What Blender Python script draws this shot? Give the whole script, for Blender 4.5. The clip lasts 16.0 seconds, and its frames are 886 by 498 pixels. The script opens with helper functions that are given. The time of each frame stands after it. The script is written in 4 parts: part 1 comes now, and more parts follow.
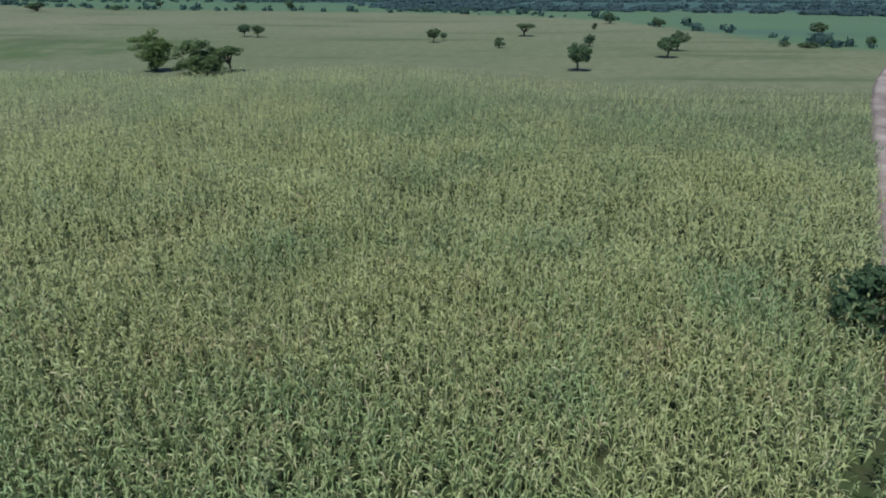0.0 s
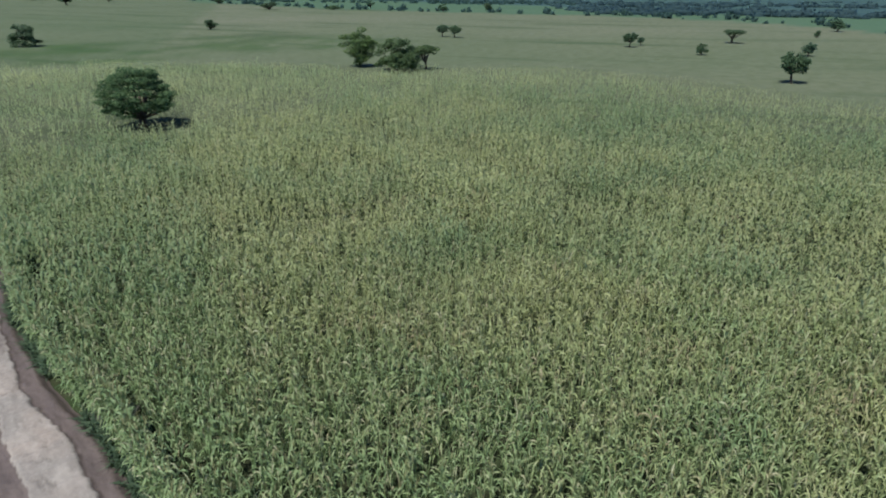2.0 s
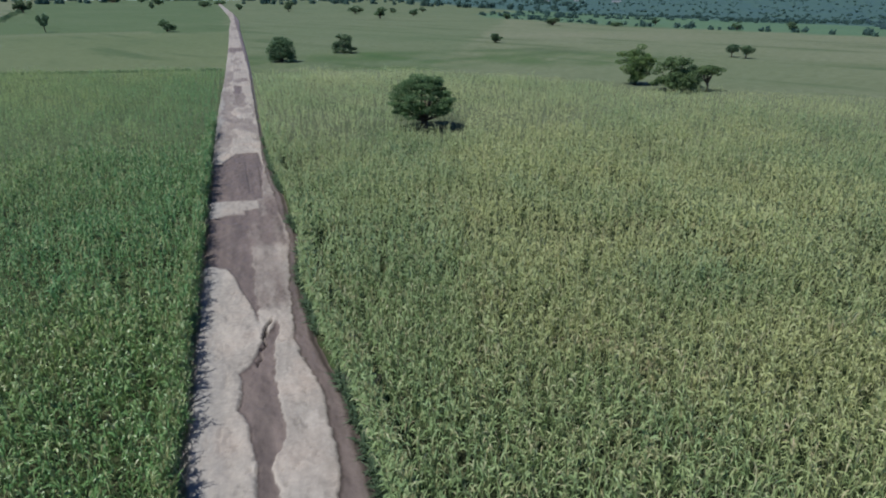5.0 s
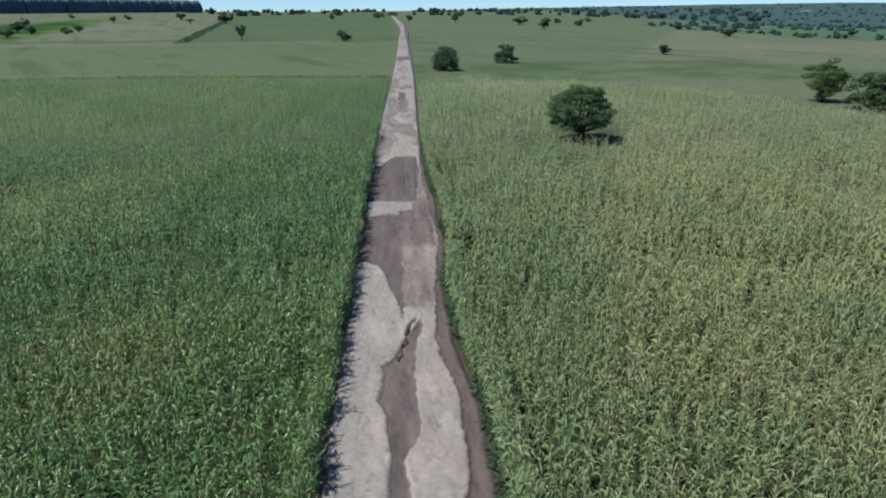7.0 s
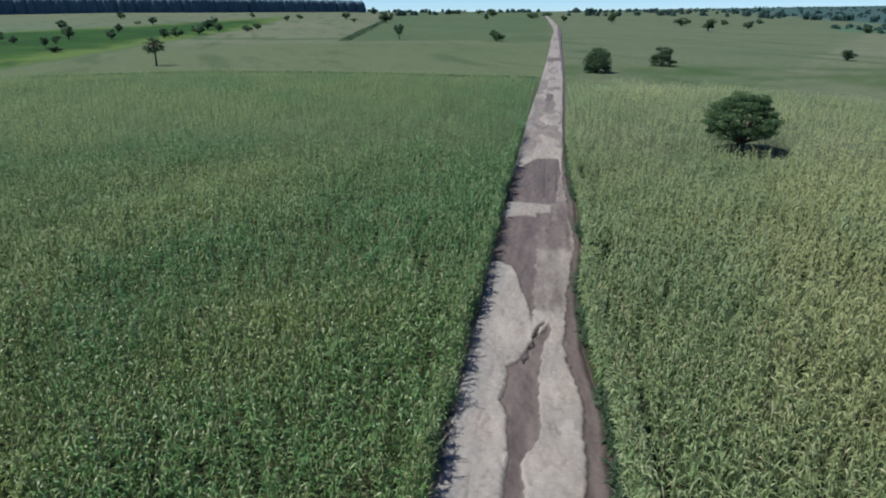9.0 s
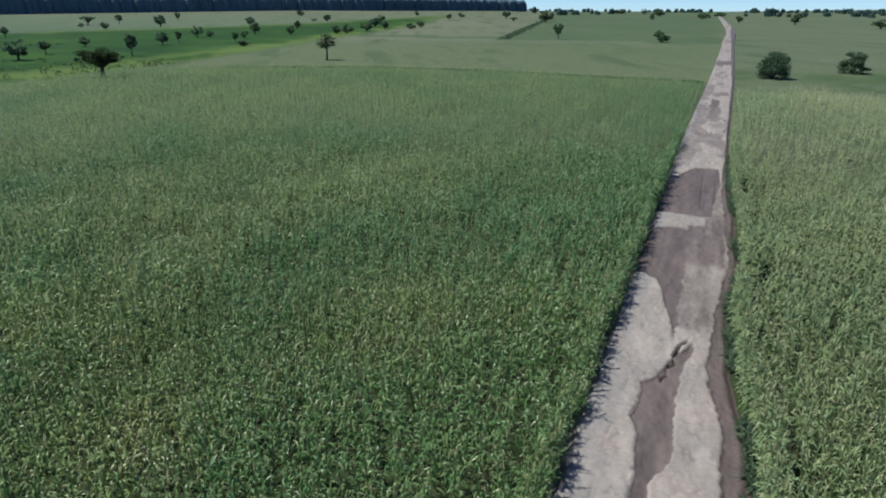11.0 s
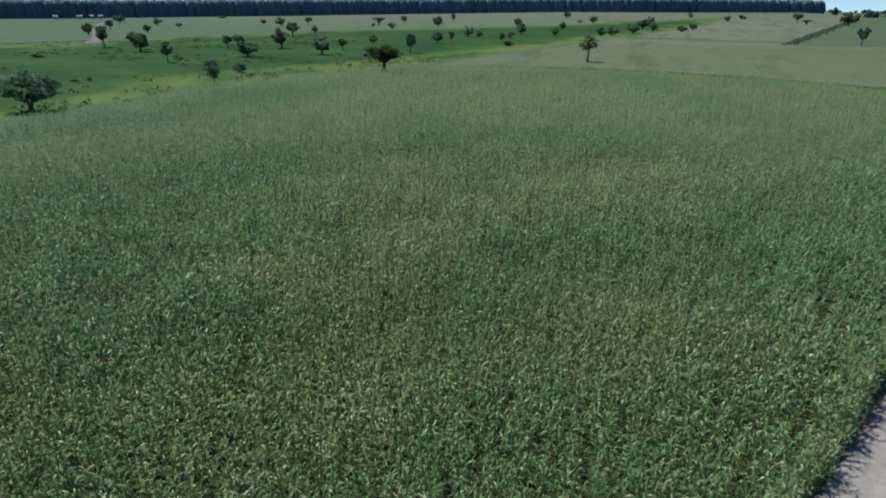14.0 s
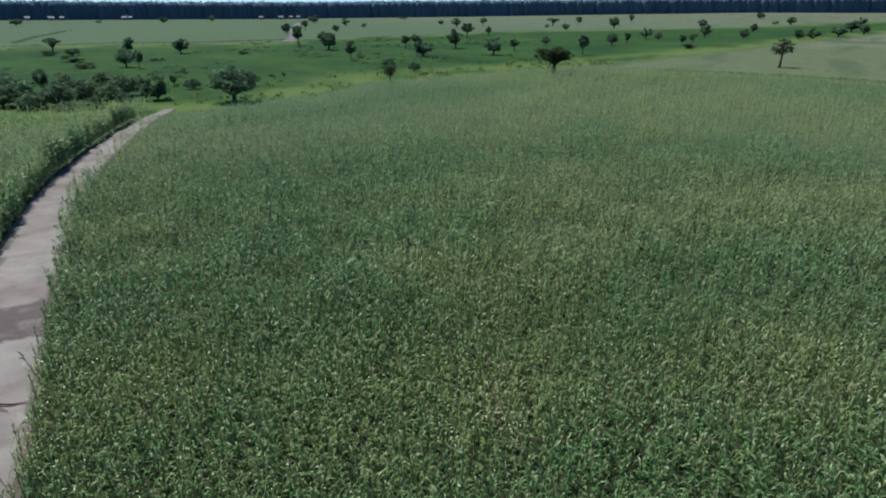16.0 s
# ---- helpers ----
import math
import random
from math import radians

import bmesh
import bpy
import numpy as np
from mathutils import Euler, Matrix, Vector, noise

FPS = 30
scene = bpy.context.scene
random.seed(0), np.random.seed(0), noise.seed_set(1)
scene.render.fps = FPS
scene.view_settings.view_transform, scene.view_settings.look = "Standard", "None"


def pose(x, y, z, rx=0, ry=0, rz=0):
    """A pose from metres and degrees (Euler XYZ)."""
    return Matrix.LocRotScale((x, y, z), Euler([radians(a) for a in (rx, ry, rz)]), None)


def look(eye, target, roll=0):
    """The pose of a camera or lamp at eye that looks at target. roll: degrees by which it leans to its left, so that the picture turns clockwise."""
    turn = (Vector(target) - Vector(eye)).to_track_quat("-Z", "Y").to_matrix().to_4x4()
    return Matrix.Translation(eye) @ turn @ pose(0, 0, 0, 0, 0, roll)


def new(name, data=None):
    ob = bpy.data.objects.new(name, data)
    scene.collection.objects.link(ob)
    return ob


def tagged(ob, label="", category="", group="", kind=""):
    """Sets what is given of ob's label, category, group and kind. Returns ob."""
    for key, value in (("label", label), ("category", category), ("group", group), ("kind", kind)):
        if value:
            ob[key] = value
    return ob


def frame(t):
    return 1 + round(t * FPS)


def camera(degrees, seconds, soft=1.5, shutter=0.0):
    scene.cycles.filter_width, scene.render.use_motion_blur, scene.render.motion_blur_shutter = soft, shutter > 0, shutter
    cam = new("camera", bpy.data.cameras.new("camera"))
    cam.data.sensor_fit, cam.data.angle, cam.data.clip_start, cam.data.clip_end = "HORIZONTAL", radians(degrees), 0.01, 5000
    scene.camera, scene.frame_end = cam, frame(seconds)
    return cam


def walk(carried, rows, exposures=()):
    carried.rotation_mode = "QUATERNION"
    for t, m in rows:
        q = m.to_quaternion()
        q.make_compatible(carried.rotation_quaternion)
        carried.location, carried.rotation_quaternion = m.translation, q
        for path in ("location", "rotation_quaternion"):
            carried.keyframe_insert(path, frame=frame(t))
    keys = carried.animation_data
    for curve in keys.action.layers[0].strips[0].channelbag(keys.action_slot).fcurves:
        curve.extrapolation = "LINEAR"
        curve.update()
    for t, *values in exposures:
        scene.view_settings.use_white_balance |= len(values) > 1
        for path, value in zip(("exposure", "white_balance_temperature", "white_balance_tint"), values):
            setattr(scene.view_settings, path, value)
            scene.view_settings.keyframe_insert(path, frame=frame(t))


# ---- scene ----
cam = camera(70.68, 16.0, soft=2.0)
# seconds, x, y, z, heading (degrees to the right of the track), tilt down, roll
PATH = [
    (0, -0.03, 0.04, 15.07, 58.36, 23.40, -0.09), (0.5, -0.05, 0.00, 15.09, 54.18, 23.35, -0.04),
    (1, -0.06, 0.00, 15.10, 49.54, 23.19, -0.05), (1.5, -0.05, 0.01, 15.07, 45.84, 23.15, -0.03),
    (2, -0.03, 0.00, 15.05, 41.63, 23.18, -0.08), (2.5, -0.03, -0.02, 15.04, 37.96, 23.18, -0.07),
    (3, -0.01, -0.01, 15.01, 33.56, 23.17, -0.07), (3.5, 0.00, 0.00, 15.00, 29.80, 22.94, -0.10),
    (4, 0.00, 0.02, 15.00, 25.53, 22.35, -0.13), (4.2, 0.00, 0.02, 15.00, 23.88, 22.15, -0.10),
    (6.3, -0.16, 0.16, 14.93, 8.59, 21.35, -0.30), (6.5, -0.17, 0.17, 14.92, 7.24, 21.10, -0.31),
    (7, -0.14, 0.17, 14.91, 3.55, 20.92, -0.42), (7.5, -0.10, 0.16, 14.90, 0.25, 20.89, -0.44),
    (8, -0.10, 0.14, 14.91, -3.30, 20.85, -0.52), (8.2, -0.11, 0.13, 14.92, -4.59, 20.82, -0.50),
    (10.3, -0.17, -0.07, 14.97, -18.01, 20.92, 0.08), (10.5, -0.18, -0.07, 14.97, -19.43, 20.89, 0.06),
    (11, -0.16, -0.06, 14.97, -23.16, 20.89, 0.09), (11.5, -0.14, -0.04, 14.96, -26.54, 20.87, 0.06),
    (12, -0.14, -0.02, 14.95, -30.31, 20.85, 0.07), (12.5, -0.16, 0.02, 14.94, -33.89, 20.83, 0.08),
    (13, -0.17, 0.06, 14.92, -38.01, 20.80, 0.09), (13.5, -0.17, 0.08, 14.93, -41.79, 20.80, 0.08),
    (14, -0.16, 0.08, 14.95, -45.78, 20.80, 0.10), (14.5, -0.13, 0.11, 14.98, -49.29, 20.79, 0.06),
    (15, -0.12, 0.15, 15.01, -53.07, 20.78, 0.01), (15.5, -0.11, 0.17, 15.03, -56.56, 20.76, 0.05),
    (16, -0.10, 0.19, 15.04, -60.74, 20.75, 0.01)]
EXPOSURES = [(0, 0.54), (6, 0.51), (16, 0.53)]
walk(cam, [(t, pose(x, y, z, 90 - tilt, 0, -head) @ pose(0, 0, 0, 0, 0, roll))
           for t, x, y, z, head, tilt, roll in PATH], EXPOSURES)

# ---- sky and sun ----
SUN_AZ, SUN_EL = -104.0, 62.0
world = bpy.data.worlds.new("sky")
scene.world = world
world.use_nodes = True
wn = world.node_tree.nodes
sky = wn.new("ShaderNodeTexSky")
sky.sky_type, sky.sun_disc = "NISHITA", False
sky.sun_elevation, sky.sun_rotation = radians(SUN_EL), radians(SUN_AZ)
sky.altitude, sky.air_density, sky.dust_density, sky.ozone_density = 1100, 0.75, 0.0, 1.5
tint = wn.new("ShaderNodeMix")
tint.data_type, tint.blend_type = "RGBA", "MULTIPLY"
tint.inputs[0].default_value, tint.inputs[7].default_value = 1.0, (0.355, 0.508, 0.715, 1)
world.node_tree.links.new(sky.outputs[0], tint.inputs[6])
world.node_tree.links.new(tint.outputs[2], wn["Background"].inputs[0])
wn["Background"].inputs[1].default_value = 0.13
sun = new("sun", bpy.data.lights.new("sun", "SUN"))
sun.data.energy, sun.data.angle, sun.data.color = 4.6, radians(2.0), (0.995, 0.963, 0.90)
to_sun = Vector((math.sin(radians(SUN_AZ)) * math.cos(radians(SUN_EL)),
                 math.cos(radians(SUN_AZ)) * math.cos(radians(SUN_EL)), math.sin(radians(SUN_EL))))
sun.matrix_world = look(to_sun * 200, (0, 0, 0))

# ---- materials ----
RNG = np.random.default_rng(7)


class Nodes:
    """A small builder for node materials."""

    def __init__(self, name):
        self.mat = bpy.data.materials.new(name)
        self.mat.use_nodes = True
        self.tree = self.mat.node_tree
        self.bsdf = self.tree.nodes["Principled BSDF"]

    def add(self, kind, **inputs):
        node = self.tree.nodes.new("ShaderNode" + kind)
        for key, value in inputs.items():
            self.put(node.inputs[key.replace("_", " ")], value)
        return node

    def put(self, socket, value):
        if isinstance(value, bpy.types.NodeSocket):
            self.tree.links.new(value, socket)
        else:
            socket.default_value = value

    def noise(self, scale, detail=4.0, vector=None, rough=0.55):
        node = self.add("TexNoise", Scale=scale, Detail=detail, Roughness=rough)
        self.put(node.inputs["Vector"], vector if vector is not None else self.place())
        return node.outputs["Fac"]

    def place(self):
        return self.add("NewGeometry").outputs["Position"]

    def stretch(self, sx, sy, sz, turn=0.0):
        node = self.add("Mapping", Vector=self.place())
        node.inputs["Scale"].default_value = (sx, sy, sz)
        node.inputs["Rotation"].default_value = (0, 0, radians(turn))
        return node.outputs[0]

    def lie(self, along, across, turn):
        """Coordinates that stretch a pattern along a direction over the land."""
        node = self.add("Mapping", Vector=self.place())
        node.vector_type = "TEXTURE"
        node.inputs["Scale"].default_value = (along, across, 1)
        node.inputs["Rotation"].default_value = (0, 0, radians(turn))
        return node.outputs[0]

    def ramp(self, fac, low, high, a=0.0, b=1.0):
        node = self.add("MapRange", Value=fac)
        for key, v in zip(("From Min", "From Max", "To Min", "To Max"), (low, high, a, b)):
            node.inputs[key].default_value = v
        return node.outputs[0]

    def mix(self, fac, a, b):
        node = self.tree.nodes.new("ShaderNodeMix")
        node.data_type = "RGBA"
        self.put(node.inputs["Factor"], fac)
        for socket, value in ((node.inputs[6], a), (node.inputs[7], b)):
            self.put(socket, (*value, 1) if isinstance(value, tuple) else value)
        return node.outputs[2]

    def scale(self, a, b, op="MULTIPLY"):
        node = self.tree.nodes.new("ShaderNodeMath")
        node.operation = op
        self.put(node.inputs[0], a)
        self.put(node.inputs[1], b)
        return node.outputs[0]

    def attribute(self, name):
        node = self.tree.nodes.new("ShaderNodeAttribute")
        node.attribute_name = name
        return node.outputs["Fac"]

    def island(self):
        return self.add("NewGeometry").outputs["Random Per Island"]

    def random(self):
        return self.tree.nodes.new("ShaderNodeObjectInfo").outputs["Random"]

    def finish(self, colour, rough=0.8, height=None, strength=0.4, distance=0.05, spec=0.3):
        self.put(self.bsdf.inputs["Base Color"], (*colour, 1) if isinstance(colour, tuple) else colour)
        self.put(self.bsdf.inputs["Roughness"], rough)
        self.put(self.bsdf.inputs["Specular IOR Level"], spec)
        if height is not None:
            bump = self.add("Bump", Strength=strength, Distance=distance, Height=height)
            self.put(self.bsdf.inputs["Normal"], bump.outputs[0])
        return self.mat

    def leafy(self, colour, share=0.25, rough=0.55, spec=0.2):
        """Leaves let part of the light through."""
        self.finish(colour, rough, spec=spec)
        thin = self.add("BsdfTranslucent", Color=colour)
        mixer = self.add("MixShader")
        mixer.inputs[0].default_value = share
        self.tree.links.new(self.bsdf.outputs[0], mixer.inputs[1])
        self.tree.links.new(thin.outputs[0], mixer.inputs[2])
        self.tree.links.new(mixer.outputs[0], self.tree.nodes["Material Output"].inputs[0])
        return self.mat


def maize_leaf(name, fresh, ripe, dry, ripeness, coolness, wilt, edge, rough=0.46, spec=0.32, speck=0.4, pale=0.5, thin=0.38):
    n = Nodes(name)
    patches = n.ramp(n.scale(n.scale(n.noise(0.10, 4.0, rough=0.6), n.noise(0.028, 2.0, n.stretch(1, 0.6, 1, 35)), "ADD"), 0.5), 0.36, 0.64)
    # the strip beside the road ripens later
    across = n.add("SeparateXYZ", Vector=n.place()).outputs[0]
    across = n.scale(n.scale(across, 0.0, "ABSOLUTE"), n.ramp(n.noise(0.05, 2.0), 0.2, 0.8, -edge[1] / 3, edge[1] / 3), "ADD")
    patches = n.scale(patches, n.ramp(across, edge[0], edge[1], edge[2], 1.0))
    stage = n.attribute("stage")
    patches = n.scale(patches, n.scale(stage, 0.55), "ADD")
    cool = n.ramp(n.noise(0.16, 3.0, n.stretch(1, 0.7, 1, 25)), 0.54, 0.72, 0, coolness)
    cool = n.scale(cool, n.ramp(stage, -0.1, -0.6, 0, 0.5), "ADD")
    fine = n.noise(0.9, 3.0)
    each = n.island()
    ripe_share = n.ramp(n.scale(patches, n.ramp(each, 0, 1, 0.2 - speck / 2, 0.2 + speck / 2), "ADD"), 1.10 - ripeness, 1.6 - ripeness)
    colour = n.mix(ripe_share, fresh, ripe)
    colour = n.mix(cool, colour, (fresh[0] * 0.86, fresh[1] * 0.95, fresh[2] * 1.12))
    # a random share of leaves is coloured paler, as painted glints
    light = n.ramp(each, 0.58, 0.72, 0, pale)
    colour = n.mix(light, colour, tuple(0.5 * a + 0.5 * b for a, b in zip(ripe, (0.30, 0.40, 0.24))))
    spot = n.ramp(each, 0.97 - 0.16 * ripeness, 1.0)
    colour = n.mix(n.scale(spot, 0.7), colour, dry)
    colour = n.mix(n.ramp(fine, 0.35, 0.75, 0.0, 0.45), colour, (fresh[0] * 0.6, fresh[1] * 0.72, fresh[2] * 0.75))
    wilted = n.ramp(n.scale(n.noise(0.38, 4.0, rough=0.65), n.scale(stage, 0.16), "ADD"), 0.55, 0.72, 0, wilt)
    colour = n.mix(n.scale(wilted, n.ramp(each, 0.2, 0.9)), colour, (0.33, 0.245, 0.160))
    return n.leafy(colour, thin, rough, spec)


WEST_LOOK = ((0.100, 0.206, 0.068), (0.242, 0.310, 0.100), (0.34, 0.34, 0.20), 0.80, 0.5, 0.5, (14, 42, 0.3))
EAST_LOOK = ((0.200, 0.292, 0.132), (0.350, 0.385, 0.176), (0.46, 0.41, 0.30), 0.82, 0.3, 0.9, (2.5, 15, 0.25))
MAIZE_WEST = maize_leaf("maize_green", *WEST_LOOK, 0.42, 0.40, pale=0.38, thin=0.22)
MAIZE_EAST = maize_leaf("maize_ripening", *EAST_LOOK, 0.5, 0.32, speck=0.32, pale=0.26, thin=0.34)
# bluer leaf copies for mid and far rows: distance haze mixed into the colour
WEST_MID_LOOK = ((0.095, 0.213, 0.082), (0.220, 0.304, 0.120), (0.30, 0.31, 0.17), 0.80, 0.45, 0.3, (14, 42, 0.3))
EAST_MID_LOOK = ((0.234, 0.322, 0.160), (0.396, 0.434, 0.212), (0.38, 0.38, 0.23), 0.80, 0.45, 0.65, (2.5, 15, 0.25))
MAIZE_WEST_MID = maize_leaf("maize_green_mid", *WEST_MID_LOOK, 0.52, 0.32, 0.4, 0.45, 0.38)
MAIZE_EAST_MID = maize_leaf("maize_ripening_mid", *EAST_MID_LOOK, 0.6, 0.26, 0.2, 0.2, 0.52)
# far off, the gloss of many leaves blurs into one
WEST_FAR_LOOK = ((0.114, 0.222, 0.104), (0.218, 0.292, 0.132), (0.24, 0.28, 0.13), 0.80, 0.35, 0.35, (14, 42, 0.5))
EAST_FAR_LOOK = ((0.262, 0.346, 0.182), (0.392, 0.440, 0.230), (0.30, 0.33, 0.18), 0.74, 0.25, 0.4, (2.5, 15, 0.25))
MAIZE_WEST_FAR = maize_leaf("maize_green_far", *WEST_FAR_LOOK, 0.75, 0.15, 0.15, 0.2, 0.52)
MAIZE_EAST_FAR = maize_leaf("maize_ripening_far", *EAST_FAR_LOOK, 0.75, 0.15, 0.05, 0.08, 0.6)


def make_crown(name, dark, light):
    n = Nodes(name)
    each = n.island()
    colour = n.mix(each, dark, light)
    colour = n.mix(n.ramp(n.noise(0.45, 2.0), 0.35, 0.7, 0, 0.5), colour, tuple(0.7 * v for v in dark))
    return n.leafy(colour, 0.64, 0.9, 0.08)


LEAF_DEEP = make_crown("leaf_deep_green", (0.066, 0.122, 0.068), (0.140, 0.222, 0.118))
LEAF_OLIVE = make_crown("leaf_olive_green", (0.074, 0.124, 0.074), (0.136, 0.206, 0.116))
LEAF_DULL = make_crown("leaf_grey_green", (0.076, 0.140, 0.088), (0.122, 0.204, 0.122))
LEAF_BROAD = make_crown("leaf_broad", (0.050, 0.104, 0.048), (0.182, 0.285, 0.142))


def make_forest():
    """Closed plantation foliage, with the blue of distant haze mixed into its colour."""
    n = Nodes("leaf_forest_hazed")
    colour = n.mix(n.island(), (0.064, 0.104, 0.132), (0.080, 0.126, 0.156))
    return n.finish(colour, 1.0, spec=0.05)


LEAF_FAR = make_forest()
# plain and thicket leaves carry haze blue in their colour
LEAF_PLAIN = make_crown("leaf_far_plain_hazed", (0.056, 0.114, 0.104), (0.084, 0.150, 0.130))
LEAF_THICKET = make_crown("leaf_thicket_hazed", (0.058, 0.112, 0.124), (0.084, 0.148, 0.158))
LEAF_GROVE = make_crown("leaf_grove", (0.072, 0.126, 0.060), (0.168, 0.246, 0.116))
LEAF_GROVE_LIGHT = make_crown("leaf_grove_light", (0.080, 0.146, 0.058), (0.225, 0.320, 0.130))
LEAF_HEATH = make_crown("leaf_heath", (0.088, 0.158, 0.090), (0.134, 0.222, 0.120))
LEAF_VERGE = make_crown("leaf_verge", (0.080, 0.132, 0.052), (0.140, 0.200, 0.080))
LEAF_MARGIN = make_crown("leaf_margin", (0.036, 0.066, 0.028), (0.066, 0.104, 0.044))
LEAF_PALM = make_crown("leaf_palm", (0.040, 0.084, 0.046), (0.076, 0.132, 0.072))


def make_bark():
    n = Nodes("bark")
    grain = n.noise(9.0, 5.0, n.stretch(1, 1, 0.2))
    return n.finish(n.mix(grain, (0.035, 0.027, 0.020), (0.11, 0.088, 0.066)), 0.9, grain, 0.6, 0.03)


BARK = make_bark()


def make_road():
    """Sandy earth, with washed-out mud where the wet share is high."""
    n = Nodes("road_earth")
    wet, rut = n.attribute("wet"), n.attribute("rut")
    fine = n.noise(6.0, 6.0)
    broad = n.noise(0.55, 4.0)
    streaks = n.noise(1.6, 5.0, n.stretch(1.0, 0.16, 1.0))
    sand = n.mix(broad, (0.206, 0.190, 0.172), (0.160, 0.152, 0.142))
    sand = n.mix(n.ramp(n.noise(0.35, 3.0), 0.48, 0.68, 0, 0.6), sand, (0.255, 0.212, 0.182))
    sand = n.mix(n.ramp(streaks, 0.40, 0.72, 0, 0.55), sand, (0.170, 0.152, 0.140))
    ribs = n.noise(2.2, 5.0, n.stretch(0.25, 1.6, 1.0), 0.65)
    sand = n.mix(n.ramp(ribs, 0.52, 0.70, 0, 0.65), sand, (0.148, 0.136, 0.126))
    smear = n.noise(0.8, 5.0, n.stretch(1.0, 0.45, 1.0), 0.62)
    sand = n.mix(n.ramp(smear, 0.50, 0.66, 0, 0.5), sand, (0.280, 0.262, 0.240))
    shoulder = n.ramp(n.add("SeparateXYZ", Vector=n.place()).outputs[0], -1.7, -2.5)
    sand = n.mix(n.scale(shoulder, n.ramp(streaks, 0.3, 0.6, 0.2, 0.8)), sand, (0.168, 0.168, 0.166))
    sand = n.mix(n.ramp(fine, 0.45, 0.8, 0, 0.3), sand, (0.35, 0.33, 0.305))
    mud = n.mix(n.ramp(streaks, 0.3, 0.7), (0.060, 0.049, 0.046), (0.110, 0.089, 0.083))
    mud = n.mix(n.ramp(n.noise(0.9, 5.0, n.stretch(1.0, 0.35, 1.0), 0.65), 0.5, 0.72, 0, 0.35), mud, (0.145, 0.122, 0.110))
    colour = n.mix(n.ramp(n.scale(wet, n.ramp(fine, 0, 1, -0.22, 0.22), "ADD"), 0.22, 0.72), sand, mud)
    colour = n.mix(rut, colour, (0.022, 0.017, 0.016))
    height = n.scale(fine, n.scale(streaks, 1.5), "ADD")
    return n.finish(colour, n.ramp(wet, 0, 1, 0.95, 0.6), height, 0.4, 0.06, 0.25)


ROAD = make_road()


def make_ground():
    """Soil under the near maize, far crops, pasture and wooded plain, by the shares stored in the sheet."""
    n = Nodes("ground")
    crop, pasture, plain, ripe = [n.attribute(k) for k in ("crop", "pasture", "plain", "ripe")]
    fine = n.noise(1.3, 6.0)
    mid = n.noise(0.10, 4.0)
    broad = n.noise(0.012, 4.0)
    rows = n.noise(0.06, 4.0, n.stretch(0.25, 2.2, 1, 8))
    clods = n.noise(7.0, 6.0, rough=0.65)
    # soil colour holds the shade of the gaps between plants, hence near-black green
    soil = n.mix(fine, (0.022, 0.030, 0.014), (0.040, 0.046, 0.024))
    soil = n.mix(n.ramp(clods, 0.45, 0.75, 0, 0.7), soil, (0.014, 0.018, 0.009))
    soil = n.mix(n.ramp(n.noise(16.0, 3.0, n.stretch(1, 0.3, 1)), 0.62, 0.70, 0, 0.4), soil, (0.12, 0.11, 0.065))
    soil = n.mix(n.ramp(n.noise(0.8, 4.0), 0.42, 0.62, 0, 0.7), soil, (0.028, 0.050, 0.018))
    green = n.mix(mid, (0.046, 0.080, 0.040), (0.064, 0.097, 0.050))
    straw = n.mix(rows, (0.111, 0.122, 0.085), (0.146, 0.153, 0.112))
    olive = n.mix(rows, (0.082, 0.106, 0.058), (0.110, 0.130, 0.074))
    straw = n.mix(n.attribute("olive"), straw, olive)
    field = n.mix(n.ramp(n.scale(ripe, n.ramp(broad, 0, 1, -0.3, 0.3), "ADD"), 0.2, 0.9), green, straw)
    field = n.mix(n.ramp(rows, 0.48, 0.75, 0, 0.35), field, (0.055, 0.080, 0.040))
    lines = n.noise(1.0, 4.0, n.lie(95, 13, 118), 0.6)
    field = n.mix(n.ramp(lines, 0.535, 0.66, 0, 0.8), field, (0.042, 0.070, 0.034))
    field = n.mix(n.ramp(fine, 0.3, 0.7, 0, 0.25), field, (0.062, 0.085, 0.045))
    field = n.mix(n.ramp(n.noise(0.45, 5.0, rough=0.7), 0.42, 0.62, 0, 0.45), field, (0.046, 0.066, 0.030))
    grass = n.mix(n.ramp(n.noise(0.03, 5.0), 0.35, 0.65), (0.009, 0.040, 0.008), (0.026, 0.070, 0.012))
    # long dark streaks paint the shadowed grass
    grass = n.mix(n.ramp(n.noise(0.05, 4.0, n.stretch(0.35, 1.6, 1, 70)), 0.46, 0.66, 0, 0.55), grass, (0.008, 0.028, 0.009))
    grass = n.mix(n.ramp(n.noise(0.22, 5.0, rough=0.7), 0.54, 0.68, 0, 0.75), grass, (0.010, 0.026, 0.010))
    grass = n.mix(n.ramp(n.noise(0.09, 4.0), 0.56, 0.70, 0, 0.5), grass, (0.036, 0.084, 0.014))
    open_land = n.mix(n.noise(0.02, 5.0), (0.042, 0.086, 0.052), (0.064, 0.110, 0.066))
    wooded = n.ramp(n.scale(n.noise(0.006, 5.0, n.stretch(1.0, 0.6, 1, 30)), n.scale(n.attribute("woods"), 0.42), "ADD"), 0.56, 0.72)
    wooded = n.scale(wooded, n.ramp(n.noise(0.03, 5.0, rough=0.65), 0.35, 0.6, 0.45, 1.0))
    # the wooded colour is shifted to blue in place of haze
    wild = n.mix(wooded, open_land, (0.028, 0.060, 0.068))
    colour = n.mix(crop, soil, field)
    grass = n.mix(n.attribute("verge"), grass, (0.076, 0.118, 0.032))
    colour = n.mix(pasture, colour, grass)
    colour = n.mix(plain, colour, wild)
